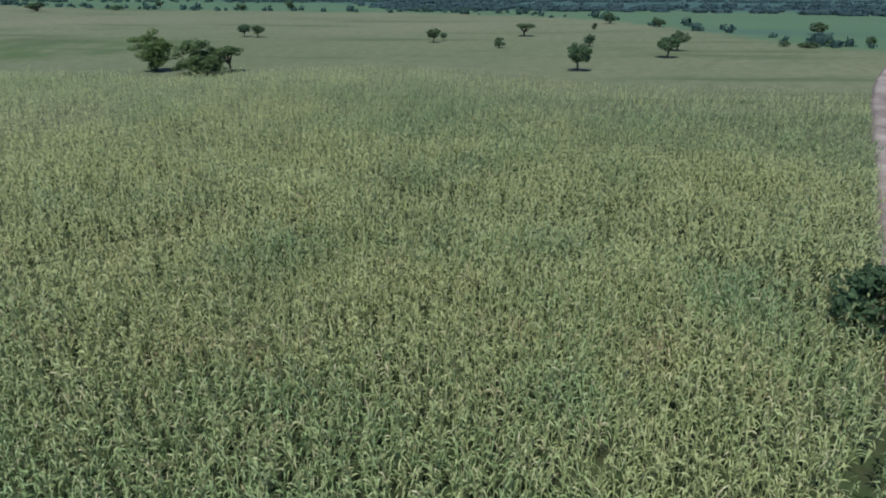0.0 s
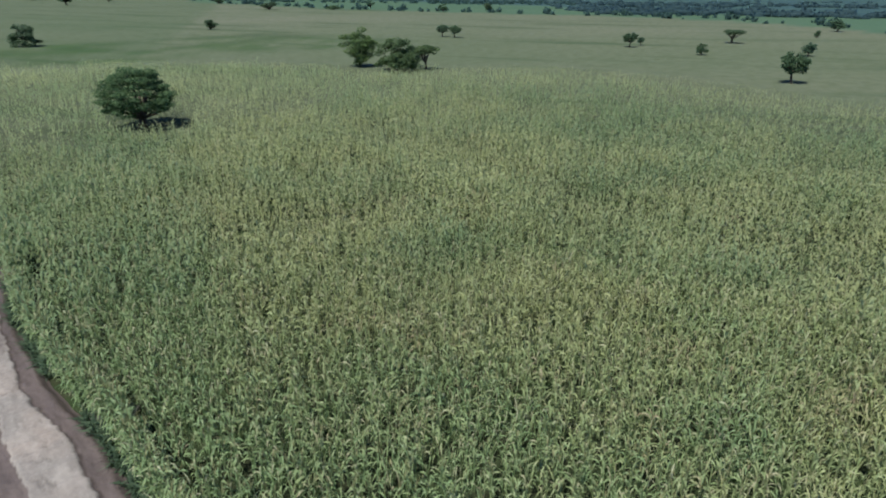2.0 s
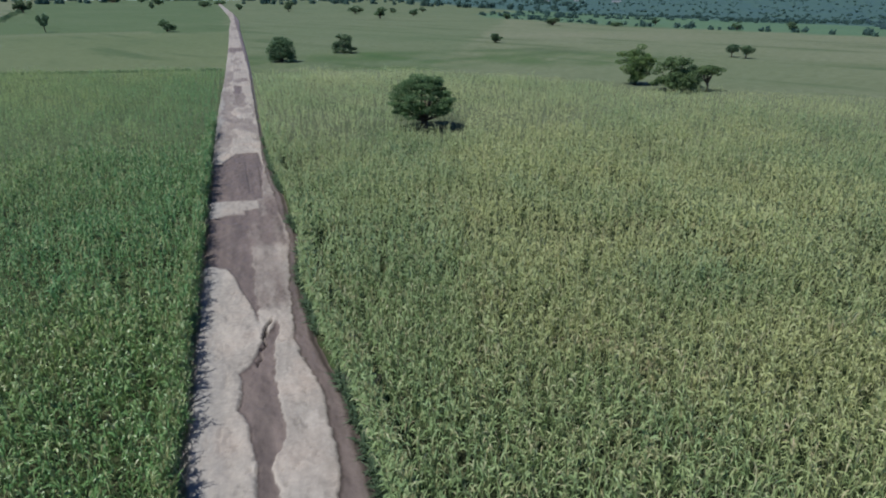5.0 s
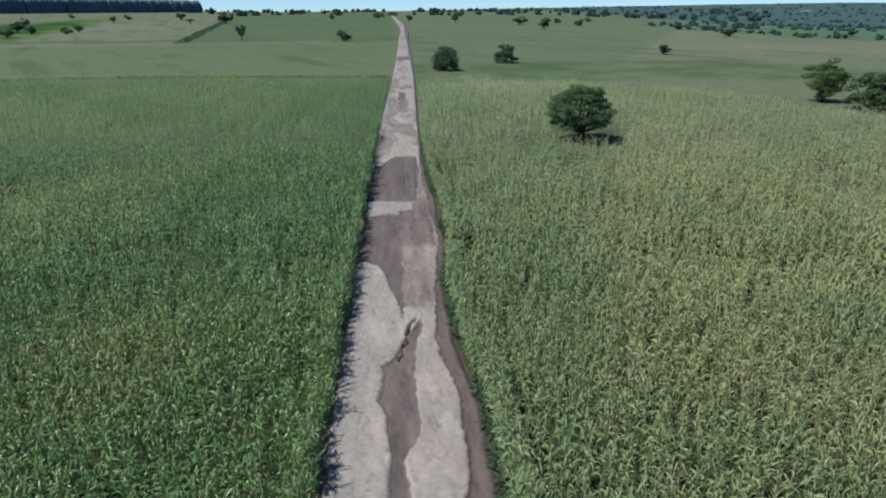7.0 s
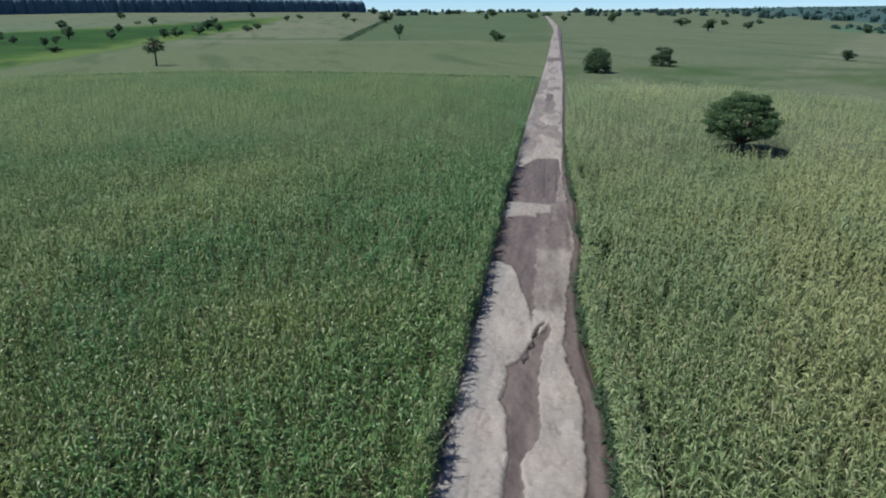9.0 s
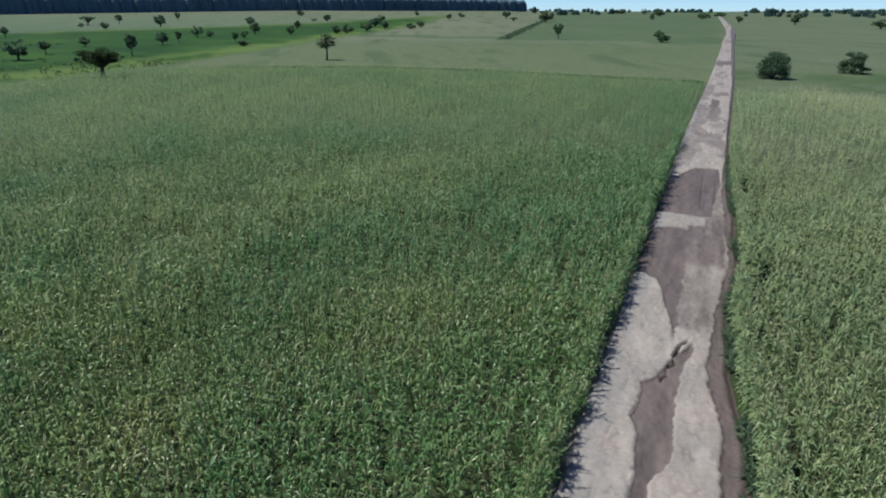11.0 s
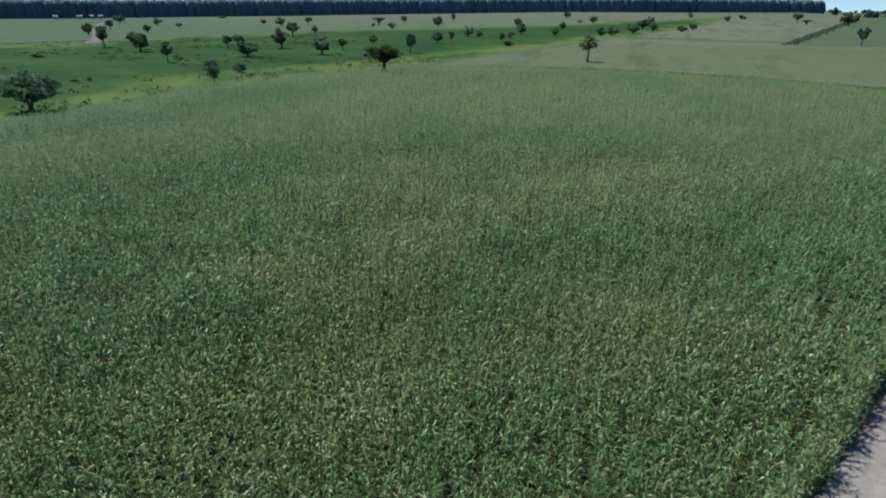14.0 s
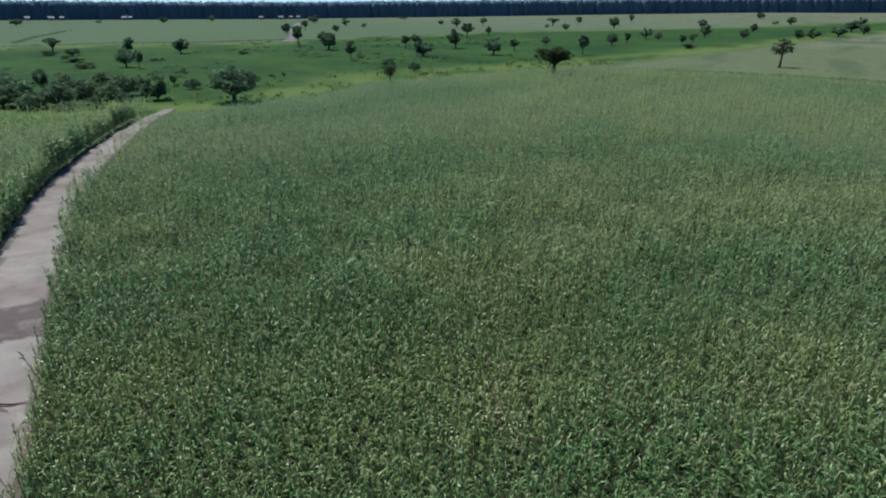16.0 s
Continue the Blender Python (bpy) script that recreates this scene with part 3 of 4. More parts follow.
def maize_plant(detail, rng):
    heap = Heap()
    leaves, cuts, wide = ((12, (0, 0.28, 0.55, 0.8, 1), 0.027), (9, (0, 0.5, 1), 0.046), (9, (0, 1), 0.10))[detail]
    top = 1.75
    turn0 = rng.uniform(0, 6.28)
    for k in range(leaves):
        f = k / (leaves - 1)
        low = (0.3, 0.4, 0.45)[detail]
        z = low + f * (top - low)
        blade(heap, np.array([0, 0, z]), turn0 + k * math.pi + rng.normal(0, 0.5) + k * 0.35, rng.uniform(0.52, 0.86) * (1 - 0.2 * f) * (1, 1, 0.9)[detail],
              wide * rng.uniform(0.85, 1.2) * (1 - 0.25 * f), rng.uniform(1.0, 1.6), rng.uniform(0.6, 1.65), cuts, 0, rng.normal(0, (0.6, 0.5, 0.25)[detail]))
    if detail == 0:
        a = [(0.018 * math.sin(q), 0.018 * math.cos(q), 0) for q in (0, 2.1, 4.2)]
        b = [(0.6 * x, 0.6 * y, top + 0.1) for x, y, _ in a]
        heap.add(a + b, [(0, 1, 4, 3), (1, 2, 5, 4), (2, 0, 3, 5)], 0)
    for k in range((5, 1, 0)[detail]):
        q = rng.uniform(0, 6.28)
        tip = np.array([0.12 * math.sin(q), 0.12 * math.cos(q), top + rng.uniform(0.25, 0.42)])
        w = (0.013, 0.024, 0.06)[detail]
        heap.add([(-w * math.cos(q), w * math.sin(q), top), (w * math.cos(q), -w * math.sin(q), top), tip], [(0, 1, 2)], 1)
    return heap.arrays()


PLANTS = [[maize_plant(d, RNG) for _ in range(14)] for d in range(3)]
LOW = ((21.6, 71.0, 5), (69, 96, 11), (75, 90, 9), (-133, 106, 8))
# places where the crop stands riper (+) or lusher (-)
STAGES = ((-38, 62, 14, -0.28), (-25, 106, 14, 0.35), (-48, 128, 18, 0.4), (-15, 138, 14, 0.35), (-31, 27, 8, 0.5), (-34, 38, 9, 0.4), (-12, 25, 4.5, 0.55), (-16, 11, 2, 0.5), (-30, 16, 3.5, 0.5), (-38, 8, 2.6, -0.8), (-33, 0, 2.6, -0.6), (-21, 3, 2.6, -0.4),
          (-26, 53, 10, 0.45), (-17, 13, 2.2, 0.4), (-26, 23, 4.5, 0.35), (21, 16, 3.5, 0.35), (22, 4, 2.6, 0.6), (15, 9, 2.2, 0.3), (30, 2, 3.5, -0.6), (18, 6, 1.6, -0.5),
          (15, 21, 3.3, 0.25), (22, 26, 4, -0.4), (31, 11, 3.4, -0.45), (23, 33, 5, 0.4), (-90, 28, 22, -0.6), (-112, 58, 20, -0.5))
GAPS = ((-12.6, 15.9, 0.42), (-35.8, 7.2, 0.6), (-34.6, 7.0, 0.4), (23.2, 7.9, 0.35))


def west_lane(x):
    return np.interp(x, [-113, -104, -93, -79, -70, -61, -51, -40, -20, 0, 260], [12.0, 8.0, 4.2, 0.2, -1.9, -3.6, -4.6, -5.4, -6.3, -6.6, -6.6])


def sown(x, y, name):
    """Whether maize of that field grows at a place."""
    rag = 0.45 * (fbm(x * 0.8, y * 0.8, 91, 2) - 0.5)
    lane = y - west_lane(x)
    if name == "west":
        ok = (x < np.interp(y, [0, 60, 100, 147], [-3.38, -3.3, -3.1, -2.6]) + rag) & (lane > np.interp(x, [-60, -45], [1.35, 2.3]) + rag) & (y < west_edge(x)) & (pasture_depth(x, y) < 0)
    elif name == "east":
        ok = (x > road_right(y) + 0.25 + rag) & (lane > 2.55 + rag) & (east_depth(x, y) < 0)
    elif name == "south_west":
        ok = (x < -3.15 + rag) & (lane < -1.75 + rag) & (x > -113 + 6 * rag)
    else:
        ok = (x > 2.75 + rag) & (lane < -2.6 + rag)
    ok &= fbm(x / 1.6, y / 2.0, 93, 2) > 0.11
    for px, py, size in GAPS:
        ok &= np.hypot(x - px, y - py) > size
    return ok


def in_sight(x, y):
    """The front of the place, which the camera's turn sweeps; behind it the crop is sparser and simpler."""
    az = np.degrees(np.arctan2(x, y))
    return (az > -101) & (az < 98)


def plant_field(name, label, leaf, leaf_mid, leaf_far, seed):
    rng = np.random.default_rng(seed)
    chunks, base = [], 0
    close = 1400
    for detail, r0, r1, row, gap in ((0, 11, 33, 0.72, 0.27), (1, 30.5, 68, 0.72, 0.345), (2, 65, 225, 0.85, 0.6)):
        reach = r1 if detail < 2 else 205
        xs = np.arange(-reach if "west" in name else 0, 0 if "west" in name else reach, row)
        ys = np.arange(-reach if "south" in name else -12, 18 if "south" in name else min(reach, 156), gap)
        x, y = np.meshgrid(xs, ys)
        x, y = x.ravel(), y.ravel()
        x = x + rng.normal(0, 0.11, len(x))
        y = y + rng.uniform(-gap / 2, gap / 2, len(y))
        # the outermost row stands closer
        if name == "south_west" or name != "south_east" and detail < 2:
            step = rng.uniform(0, 1, close)
            if name == "south_west":
                ex = -12 - 92 * step
                ey = west_lane(ex) - 1.8 - rng.uniform(0, 0.9, close)
            else:
                ey = 8 + 80 * step
                ex = (-3.4 - rng.uniform(0, 0.4, close)) if name == "west" else (road_right(ey) + 0.25 + rng.uniform(0, 0.35, close))
            x, y = np.concatenate([x, ex]), np.concatenate([y, ey])
        r = np.hypot(x, y) + rng.uniform(-1, 1, len(x)) * np.interp(np.hypot(x, y), [28, 50, 80], [3.0, 14.0, 34.0])
        front = in_sight(x, y)
        keep = (r > r0) & (r <= r1) & sown(x, y, name) & front
        if detail == 1:
            keep |= (r <= 50) & sown(x, y, name) & (~front & (rng.uniform(size=len(x)) < 0.28) | (np.hypot(x, y) < 11))
        x, y = x[keep], y[keep]
        kind = rng.integers(0, len(PLANTS[detail]), len(x))
        turn = rng.uniform(0, 6.283, len(x))
        grow = rng.uniform(0.78 - 0.06 * (detail > 0), 1.16 + 0.06 * (detail > 0), len(x)) * (0.78 + 0.44 * fbm(x / 7, y / 7, seed, 4))
        if detail > 0:
            grow *= (1 + (0.7, 0.5)[detail - 1] * (fbm(x / 3.2, y / 3.2, seed + 7, 3) - 0.5)) * (1 + (0.3, 0.62)[detail - 1] * (fbm(x / 1.6, y / 11, seed + 9, 3) - 0.5))
        if detail == 2:
            grow *= 1.06
        if name == "west":
            grow *= 1 - 0.08 * smooth((x + 4.4) / 0.7)
            grow *= 1 - 0.55 * smooth((14 - np.minimum(west_edge(x) - y, -pasture_depth(x, y))) / 14)
        if name == "east":
            grow *= 1 - 0.65 * smooth((26 + east_depth(x, y)) / 26)
        for lx, ly, wide in LOW:
            grow *= 1 - 0.62 * smooth((wide - np.hypot(x - lx, y - ly)) / (0.5 * wide))
        if name == "south_west":
            grow *= 1 + 0.28 * smooth((3.6 - (west_lane(x) - y)) / 0.8)
        stage = 0.5 * (fbm(x / 5.5, y / 8, seed + 11, 3) - 0.5)
        for px, py, wide, amount in STAGES:
            stage = stage + amount * np.exp(-((x - px) ** 2 + (y - py) ** 2) / (0.8 * wide * wide))
        lean = rng.normal(0, 0.09, (len(x), 2))
        h = terrain(x, y)
        for k, (v, loops, counts, slots) in enumerate(PLANTS[detail]):
            m = kind == k
            n = int(m.sum())
            if not n:
                continue
            c, s = np.cos(turn[m])[:, None], np.sin(turn[m])[:, None]
            g = grow[m][:, None]
            px = (v[:, 0] * c - v[:, 1] * s) * g + lean[m, 0:1] * v[:, 2] + x[m][:, None]
            py = (v[:, 0] * s + v[:, 1] * c) * g + lean[m, 1:2] * v[:, 2] + y[m][:, None]
            pz = v[:, 2] * g + h[m][:, None]
            chunks.append((np.stack([px, py, pz], -1).reshape(-1, 3),
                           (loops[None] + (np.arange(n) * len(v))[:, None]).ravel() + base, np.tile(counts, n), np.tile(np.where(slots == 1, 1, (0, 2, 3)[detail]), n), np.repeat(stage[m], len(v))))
            base += n * len(v)
    me = mesh_from(name, *[np.concatenate([c[i] for c in chunks]) for i in range(3)], {"stage": np.concatenate([c[4] for c in chunks])})
    me.materials.append(leaf)
    me.materials.append(TASSEL)
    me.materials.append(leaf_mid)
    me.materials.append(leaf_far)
    me.polygons.foreach_set("material_index", np.concatenate([c[3] for c in chunks]).astype(np.int32))
    ob = new("maize_field", me)
    return tagged(ob, label, "maize crop", kind="stuff")


def make_tassel():
    n = Nodes("maize_tassel")
    return n.leafy(n.mix(n.island(), (0.18, 0.20, 0.09), (0.32, 0.32, 0.17)), 0.2, 0.7)


TASSEL = make_tassel()
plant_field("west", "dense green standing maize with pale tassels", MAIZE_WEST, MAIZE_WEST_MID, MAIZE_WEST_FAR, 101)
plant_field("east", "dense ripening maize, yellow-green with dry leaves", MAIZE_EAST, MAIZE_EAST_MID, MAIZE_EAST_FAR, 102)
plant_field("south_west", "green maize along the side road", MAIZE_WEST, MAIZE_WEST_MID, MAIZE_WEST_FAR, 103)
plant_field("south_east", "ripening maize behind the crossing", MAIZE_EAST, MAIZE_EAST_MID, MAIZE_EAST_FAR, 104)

# ---- trees ----


def tube(heap, path, radii, sides=6):
    """A tapered round limb along a path."""
    path = [Vector(p) for p in path]
    verts, faces = [], []
    for k, p in enumerate(path):
        way = (path[min(k + 1, len(path) - 1)] - path[max(k - 1, 0)]).normalized()
        a = way.orthogonal().normalized()
        b = way.cross(a)
        for q in range(sides):
            w = 2 * math.pi * q / sides
            verts.append(p + (a * math.cos(w) + b * math.sin(w)) * radii[k])
    for k in range(len(path) - 1):
        for q in range(sides):
            a, b = k * sides + q, k * sides + (q + 1) % sides
            faces.append((a, b, b + sides, a + sides))
    heap.add([tuple(v) for v in verts], faces)


def crown_centres(shape, count, rng):
    """Clump centres in a crown one unit high and one unit wide."""
    out = []
    while len(out) < count:
        p = rng.uniform(-1, 1, 3)
        if shape == "broad":
            # an even spread of clumps over the dome
            k = len(out)
            up = -0.62 + 1.58 * ((k * 0.7549) % 1.0)
            turn, reach = 6.283 * ((k * 0.5698) % 1.0), math.sqrt(max(0.05, 1 - up * up)) * rng.uniform(0.62, 1.0)
            p = np.array([reach * math.sin(turn), reach * math.cos(turn), up * rng.uniform(0.85, 1.0)])
            p /= max(1.0, np.linalg.norm(p) * 1.001)
            if np.dot(p, p) < 0.26:
                p *= 0.55 / np.linalg.norm(p)
        if np.dot(p, p) > 1 or np.dot(p, p) < (0.25 if len(out) % 4 else 0.0):
            continue
        if shape == "umbrella":
            q = (p[0] * 0.43, p[1] * 0.43, 0.78 + 0.14 * p[2] - 0.07 * (p[0] ** 2 + p[1] ** 2))
        elif shape == "spread":
            # loose shelves of leaves on long boughs
            turn = math.atan2(p[1], p[0])
            wide = 0.40 + 0.06 * math.sin(3 * turn + 1) + 0.03 * math.sin(5 * turn)
            q = (p[0] * wide, p[1] * wide, 0.50 + (0.40 if p[2] > 0 else 0.38) * p[2] + 0.06 * math.sin(2 * turn))
            if rng.uniform() < 0.25:
                continue
        elif shape == "wedge":
            # a dense flat-topped crown that narrows down to the fork
            level = 0.5 + 0.5 * p[2]
            wide = 0.22 + 0.27 * level ** 0.6
            q = (p[0] * wide / max(0.35, math.sqrt(1 - p[2] ** 2)) * 0.95, p[1] * wide / max(0.35, math.sqrt(1 - p[2] ** 2)) * 0.95, 0.34 + 0.54 * level)
        elif shape == "mound":
            if p[2] < -0.1:
                continue
            q = (p[0] * 0.44, p[1] * 0.44, 0.14 + 0.76 * p[2])
        elif shape == "tall":
            q = (p[0] * 0.40, p[1] * 0.40, 0.62 + 0.29 * p[2])
        elif shape == "bush":
            if p[2] < -0.35:
                continue
            q = (p[0] * 0.40, p[1] * 0.40, 0.36 + 0.46 * p[2])
        elif shape == "broad":
            if p[2] < -0.85:
                continue
            wide = 0.43 - 0.05 * p[2]
            q = (p[0] * wide, p[1] * wide, 0.47 + (0.45 if p[2] > 0 else 0.36) * p[2])
        else:
            if p[2] < -0.85:
                continue
            q = (p[0] * 0.42, p[1] * 0.42, 0.52 + (0.38 if p[2] > 0 else 0.32) * p[2])
        out.append(np.array(q))
    return out


def tree_meshes(shape, clumps, leaves, leaf, rng):
    """The wood and the crown of one tree, one unit high and wide."""
    wood, crown = Heap(), Heap()
    centres = crown_centres(shape, clumps, rng)
    fork = {"umbrella": 0.30, "tall": 0.34, "bush": 0.05, "round": 0.20, "broad": 0.16, "spread": 0.18, "mound": 0.06, "wedge": 0.30}[shape]
    bend = rng.normal(0, 0.03, 2)
    base_r = {"umbrella": 0.045, "tall": 0.035, "bush": 0.03, "round": 0.045, "broad": 0.05, "spread": 0.04, "mound": 0.035, "wedge": 0.05}[shape]
    tube(wood, [(0, 0, -0.03), (bend[0] * 0.5, bend[1] * 0.5, fork * 0.5), (bend[0], bend[1], fork)], [base_r * 1.25, base_r, base_r * 0.85], 7)
    for c in centres[:: max(1, clumps // 14)]:
        mid = np.array([bend[0], bend[1], fork]) * 0.5 + c * 0.5 + rng.normal(0, 0.02, 3) - np.array([0, 0, 0.03])
        tube(wood, [(bend[0], bend[1], fork * 0.92), tuple(mid), tuple(c)], [base_r * 0.6, base_r * 0.34, base_r * 0.10], 5)
    per = leaves // clumps
    for c in centres:
        size = rng.uniform(0.09, 0.15) * {"umbrella": 1.1, "broad": 0.80, "spread": 1.05, "mound": 0.9}.get(shape, 1.0)
        flat = {"umbrella": 0.5, "broad": 0.45, "spread": 0.5}.get(shape, 0.75)
        d = rng.normal(0, 1, (per, 3))
        d /= np.linalg.norm(d, axis=1)[:, None]
        rad = size * rng.uniform(0.35, 1.0, per) ** 0.5
        pts = c + d * rad[:, None] * np.array([1.15, 1.15, flat])
        for p, n in zip(pts, d):
            n = Vector(n + rng.normal(0, 0.5, 3) + np.array([0, 0, 0.35])).normalized()
            a = n.orthogonal().normalized()
            a.rotate(Matrix.Rotation(rng.uniform(0, 6.28), 3, n))
            b = n.cross(a)
            s = leaf * rng.uniform(0.6, 1.35)
            o = Vector(p)
            crown.add([tuple(o - a * s), tuple(o - b * s * 0.55 + n * s * 0.15), tuple(o + a * s), tuple(o + b * s * 0.55 - n * s * 0.1)], [(0, 1, 2, 3)])
    meshes = []
    for heap, label in ((wood, "trunk"), (crown, "crown")):
        v, loops, counts, _ = heap.arrays()
        meshes.append(mesh_from(label, v, loops, counts, shade=label == "trunk"))
    return meshes


def palm_meshes(rng):
    """A fan palm: a slim trunk and fans of narrow leaflets in a loose, drooping head."""
    wood, crown = Heap(), Heap()
    tube(wood, [(0, 0, -0.02), (0.015, 0, 0.2), (0.005, 0.01, 0.45), (0, 0, 0.68)], [0.040, 0.030, 0.028, 0.024], 8)
    for k in range(46):
        turn, up = k * 2.4 + rng.normal(0, 0.25), rng.uniform(-0.9, 1.35)
        out = np.array([math.sin(turn) * math.cos(up), math.cos(turn) * math.cos(up), math.sin(up)])
        hub = np.array([0, 0, 0.68]) + out * np.array([0.30, 0.30, 0.17]) * rng.uniform(0.6, 1.1)
        hub[2] -= 0.16 * math.cos(up) ** 2 * rng.uniform(0.4, 1.2)
        tube(wood, [(0, 0, 0.66), tuple((hub + np.array([0, 0, 0.72])) / 2), tuple(hub)], [0.010, 0.007, 0.004], 3)
        side_way = np.array([math.cos(turn), -math.sin(turn), 0.0])
        for f in np.linspace(-1.7, 1.7, 13):
            tip = hub + (out * math.cos(f) + side_way * math.sin(f)) * 0.13 * rng.uniform(0.75, 1.1) - np.array([0, 0, 0.07 * rng.uniform(0.6, 1.3)])
            w = np.cross(out, side_way) * 0.010 + side_way * 0.016
            crown.add([tuple(hub - w), tuple(hub + w), tuple(tip)], [(0, 1, 2)])
    meshes = []
    for heap, label in ((wood, "trunk"), (crown, "crown")):
        v, loops, counts, _ = heap.arrays()
        meshes.append(mesh_from(label, v, loops, counts, shade=label == "trunk"))
    return meshes


SHAPES = {"r": "round", "t": "tall", "u": "umbrella", "b": "bush"}
COARSE = {k: [tree_meshes(s, 24, 744, 0.064, RNG) for _ in range(5)] for k, s in SHAPES.items()}
FINE = {k: [tree_meshes(s, 42, 1932, 0.038, RNG) for _ in range(4)] for k, s in SHAPES.items()}
FINE["B"] = [tree_meshes("broad", 84, 18480, 0.0145, RNG)]
FINE["w"] = [tree_meshes("wedge", 46, 4140, 0.030, RNG)]
FINE["s"] = [tree_meshes("spread", 46, 7360, 0.022, RNG)]
FINE["m"] = [tree_meshes("mound", 120, 9600, 0.021, RNG), tree_meshes("mound", 60, 4200, 0.03, RNG)]
FINE["p"] = COARSE["p"] = [palm_meshes(RNG)]
LOOKS = {"r": ("tree", "round dark green leafy tree"), "t": ("tree", "round-headed savanna tree on a bare trunk"),
         "u": ("acacia_tree", "flat-topped acacia tree with spreading crown"), "b": ("bush", "low dense green bush"),
         "w": ("acacia_tree", "dense dark flat-topped acacia on a short trunk"), "s": ("tree", "light green tree with loose spreading boughs"), "m": ("tree", "dense dome-shaped tree leafy to the ground"),
         "B": ("tree", "broad dark green tree standing in maize"), "p": ("palm_tree", "tall fan palm with a shaggy head")}
USED = [0]


def tree(kind, x, y, height, width, where="", leaf=None):
    USED[0] += 1
    far = math.hypot(x, y)
    if kind == "b":
        height = max(height, 0.30 * width)
    if x < -112:
        height, width = 1.1 * height, 1.14 * width
    store = (FINE if far < 210 else COARSE)[kind]
    wood, crown = store[USED[0] % len(store)]
    name, label = LOOKS[kind]
    if not where:
        where = "in the green pasture" if -330 < x < -112 else "in the far fields"
    root = tagged(new(name), label + " " + where, "palm tree" if kind == "p" else "bush" if kind == "b" else "tree", "scattered trees and bushes")
    turn = (USED[0] * 2.399) % 6.283
    root.matrix_world = Matrix.LocRotScale((x, y, float(terrain(np.float64(x), np.float64(y)))), Euler((0, 0, turn)), (width, width, height))
    part("trunk", wood, BARK, root)
    top = part("crown", crown, LEAF_DEEP, root)
    # each tree may wear its own leaf colour on the shared mesh
    own = leaf or (LEAF_HEATH, LEAF_DULL, LEAF_OLIVE)[USED[0] % 3] if kind != "p" and x < -112 else leaf or ((LEAF_DEEP, LEAF_OLIVE, LEAF_DEEP, LEAF_DULL)[USED[0] % 4] if kind != "p" else LEAF_PALM)
    top.material_slots[0].link = "OBJECT"
    top.material_slots[0].material = own
    return root


tree("B", 21.3, 75.0, 7.2, 8.9, "among the rows", LEAF_BROAD)
tree("s", 70.6, 103.4, 7.7, 7.0, "in a maize grove", LEAF_GROVE_LIGHT)
tree("m", 72.0, 94.0, 6.6, 8.8, "in a maize grove", LEAF_GROVE)
tree("m", 78.0, 96.5, 4.6, 3.8, "in a maize grove", LEAF_DEEP)
tree("u", 77.0, 91.3, 4.7, 5.0, "in a maize grove", LEAF_GROVE)
tree("b", 30.4, -3.4, 4.8, 4.6, "at the crossing's edge", LEAF_DEEP)
tree("t", 128.3, 144.5, 3.6, 4.0)
tree("t", 129.1, 140.1, 3.6, 4.3)
tree("b", 172.2, 335.9, 5.4, 10.0)
tree("b", 201.5, 318.6, 2.9, 7.9)
tree("r", 234.4, 329.1, 4.8, 5.6)
tree("r", 233.7, 262.5, 5.0, 5.7)
tree("r", 252.8, 248.2, 4.8, 5.9)
tree("t", 142.2, 90.4, 3.8, 4.1)
tree("t", 147.6, 90.7, 2.2, 2.1)
tree("b", 138.3, 69.5, 3.0, 3.2)
tree("u", 171.4, 78.4, 3.7, 6.1)
tree("t", 109.4, 39.4, 5.2, 5.2)
tree("r", 152.9, 52.8, 3.1, 3.4)
tree("t", 138.3, 30.9, 4.6, 5.4)
tree("t", 153.1, 32.3, 4.5, 4.9)
tree("b", 206.5, 69.9, 2.3, 2.2)
tree("r", 235.8, 74.5, 4.2, 5.7)
tree("r", 227.3, 54.7, 3.5, 5.3)
tree("r", 217.9, 7.5, 3.9, 5.4)
tree("b", 190.4, -5.1, 2.7, 2.7)
tree("b", 176.5, 12.6, 1.7, 2.9)
tree("b", 182.5, 3.0, 1.6, 3.3)
tree("b", 176.6, 7.5, 1.1, 5.2)
tree("m", 11.3, 168.1, 6.9, 8.0, "beside the earth road", LEAF_DEEP)
tree("m", 30.5, 189.6, 6.0, 7.6, "in the fallow strip", LEAF_OLIVE)
tree("b", 88.5, 215.5, 3.6, 5.8)
tree("r", 54.1, 649.8, 10.3, 11.1)
tree("b", 9.4, 697.9, 8.0, 8.3)
tree("b", -10.7, 1069.9, 7.5, 18.2)
tree("b", -29.8, 933.5, 9.0, 17.4)
tree("b", -103.5, 1113.2, 11.6, 23.5)
tree("r", 101.6, 463.0, 8.3, 10.5)
tree("r", 140.0, 515.3, 6.5, 9.0)
tree("b", 195.4, 455.9, 4.9, 7.2)
tree("r", 103.3, 568.7, 7.1, 14.7)
tree("b", 146.9, 616.8, 5.0, 8.6)
tree("b", 194.3, 678.7, 5.5, 9.4)
tree("t", -135.2, 62.0, 4.1, 3.1)
tree("b", -169.8, 77.2, 2.8, 5.2)
tree("b", -155.4, 78.3, 2.8, 3.4)
tree("t", -246.4, 120.3, 5.2, 3.8)
tree("r", -248.6, 126.7, 5.3, 5.2)
tree("r", -203.1, 105.9, 5.3, 7.2)
tree("r", -234.9, 137.6, 7.8, 6.7)
tree("t", -318.1, 193.8, 7.7, 7.5)
tree("r", -194.7, 129.8, 6.8, 6.6)
tree("t", -325.0, 212.9, 5.0, 3.7)
tree("t", -209.5, 149.4, 4.7, 3.8)
tree("r", -487.9, 286.8, 7.1, 8.6)
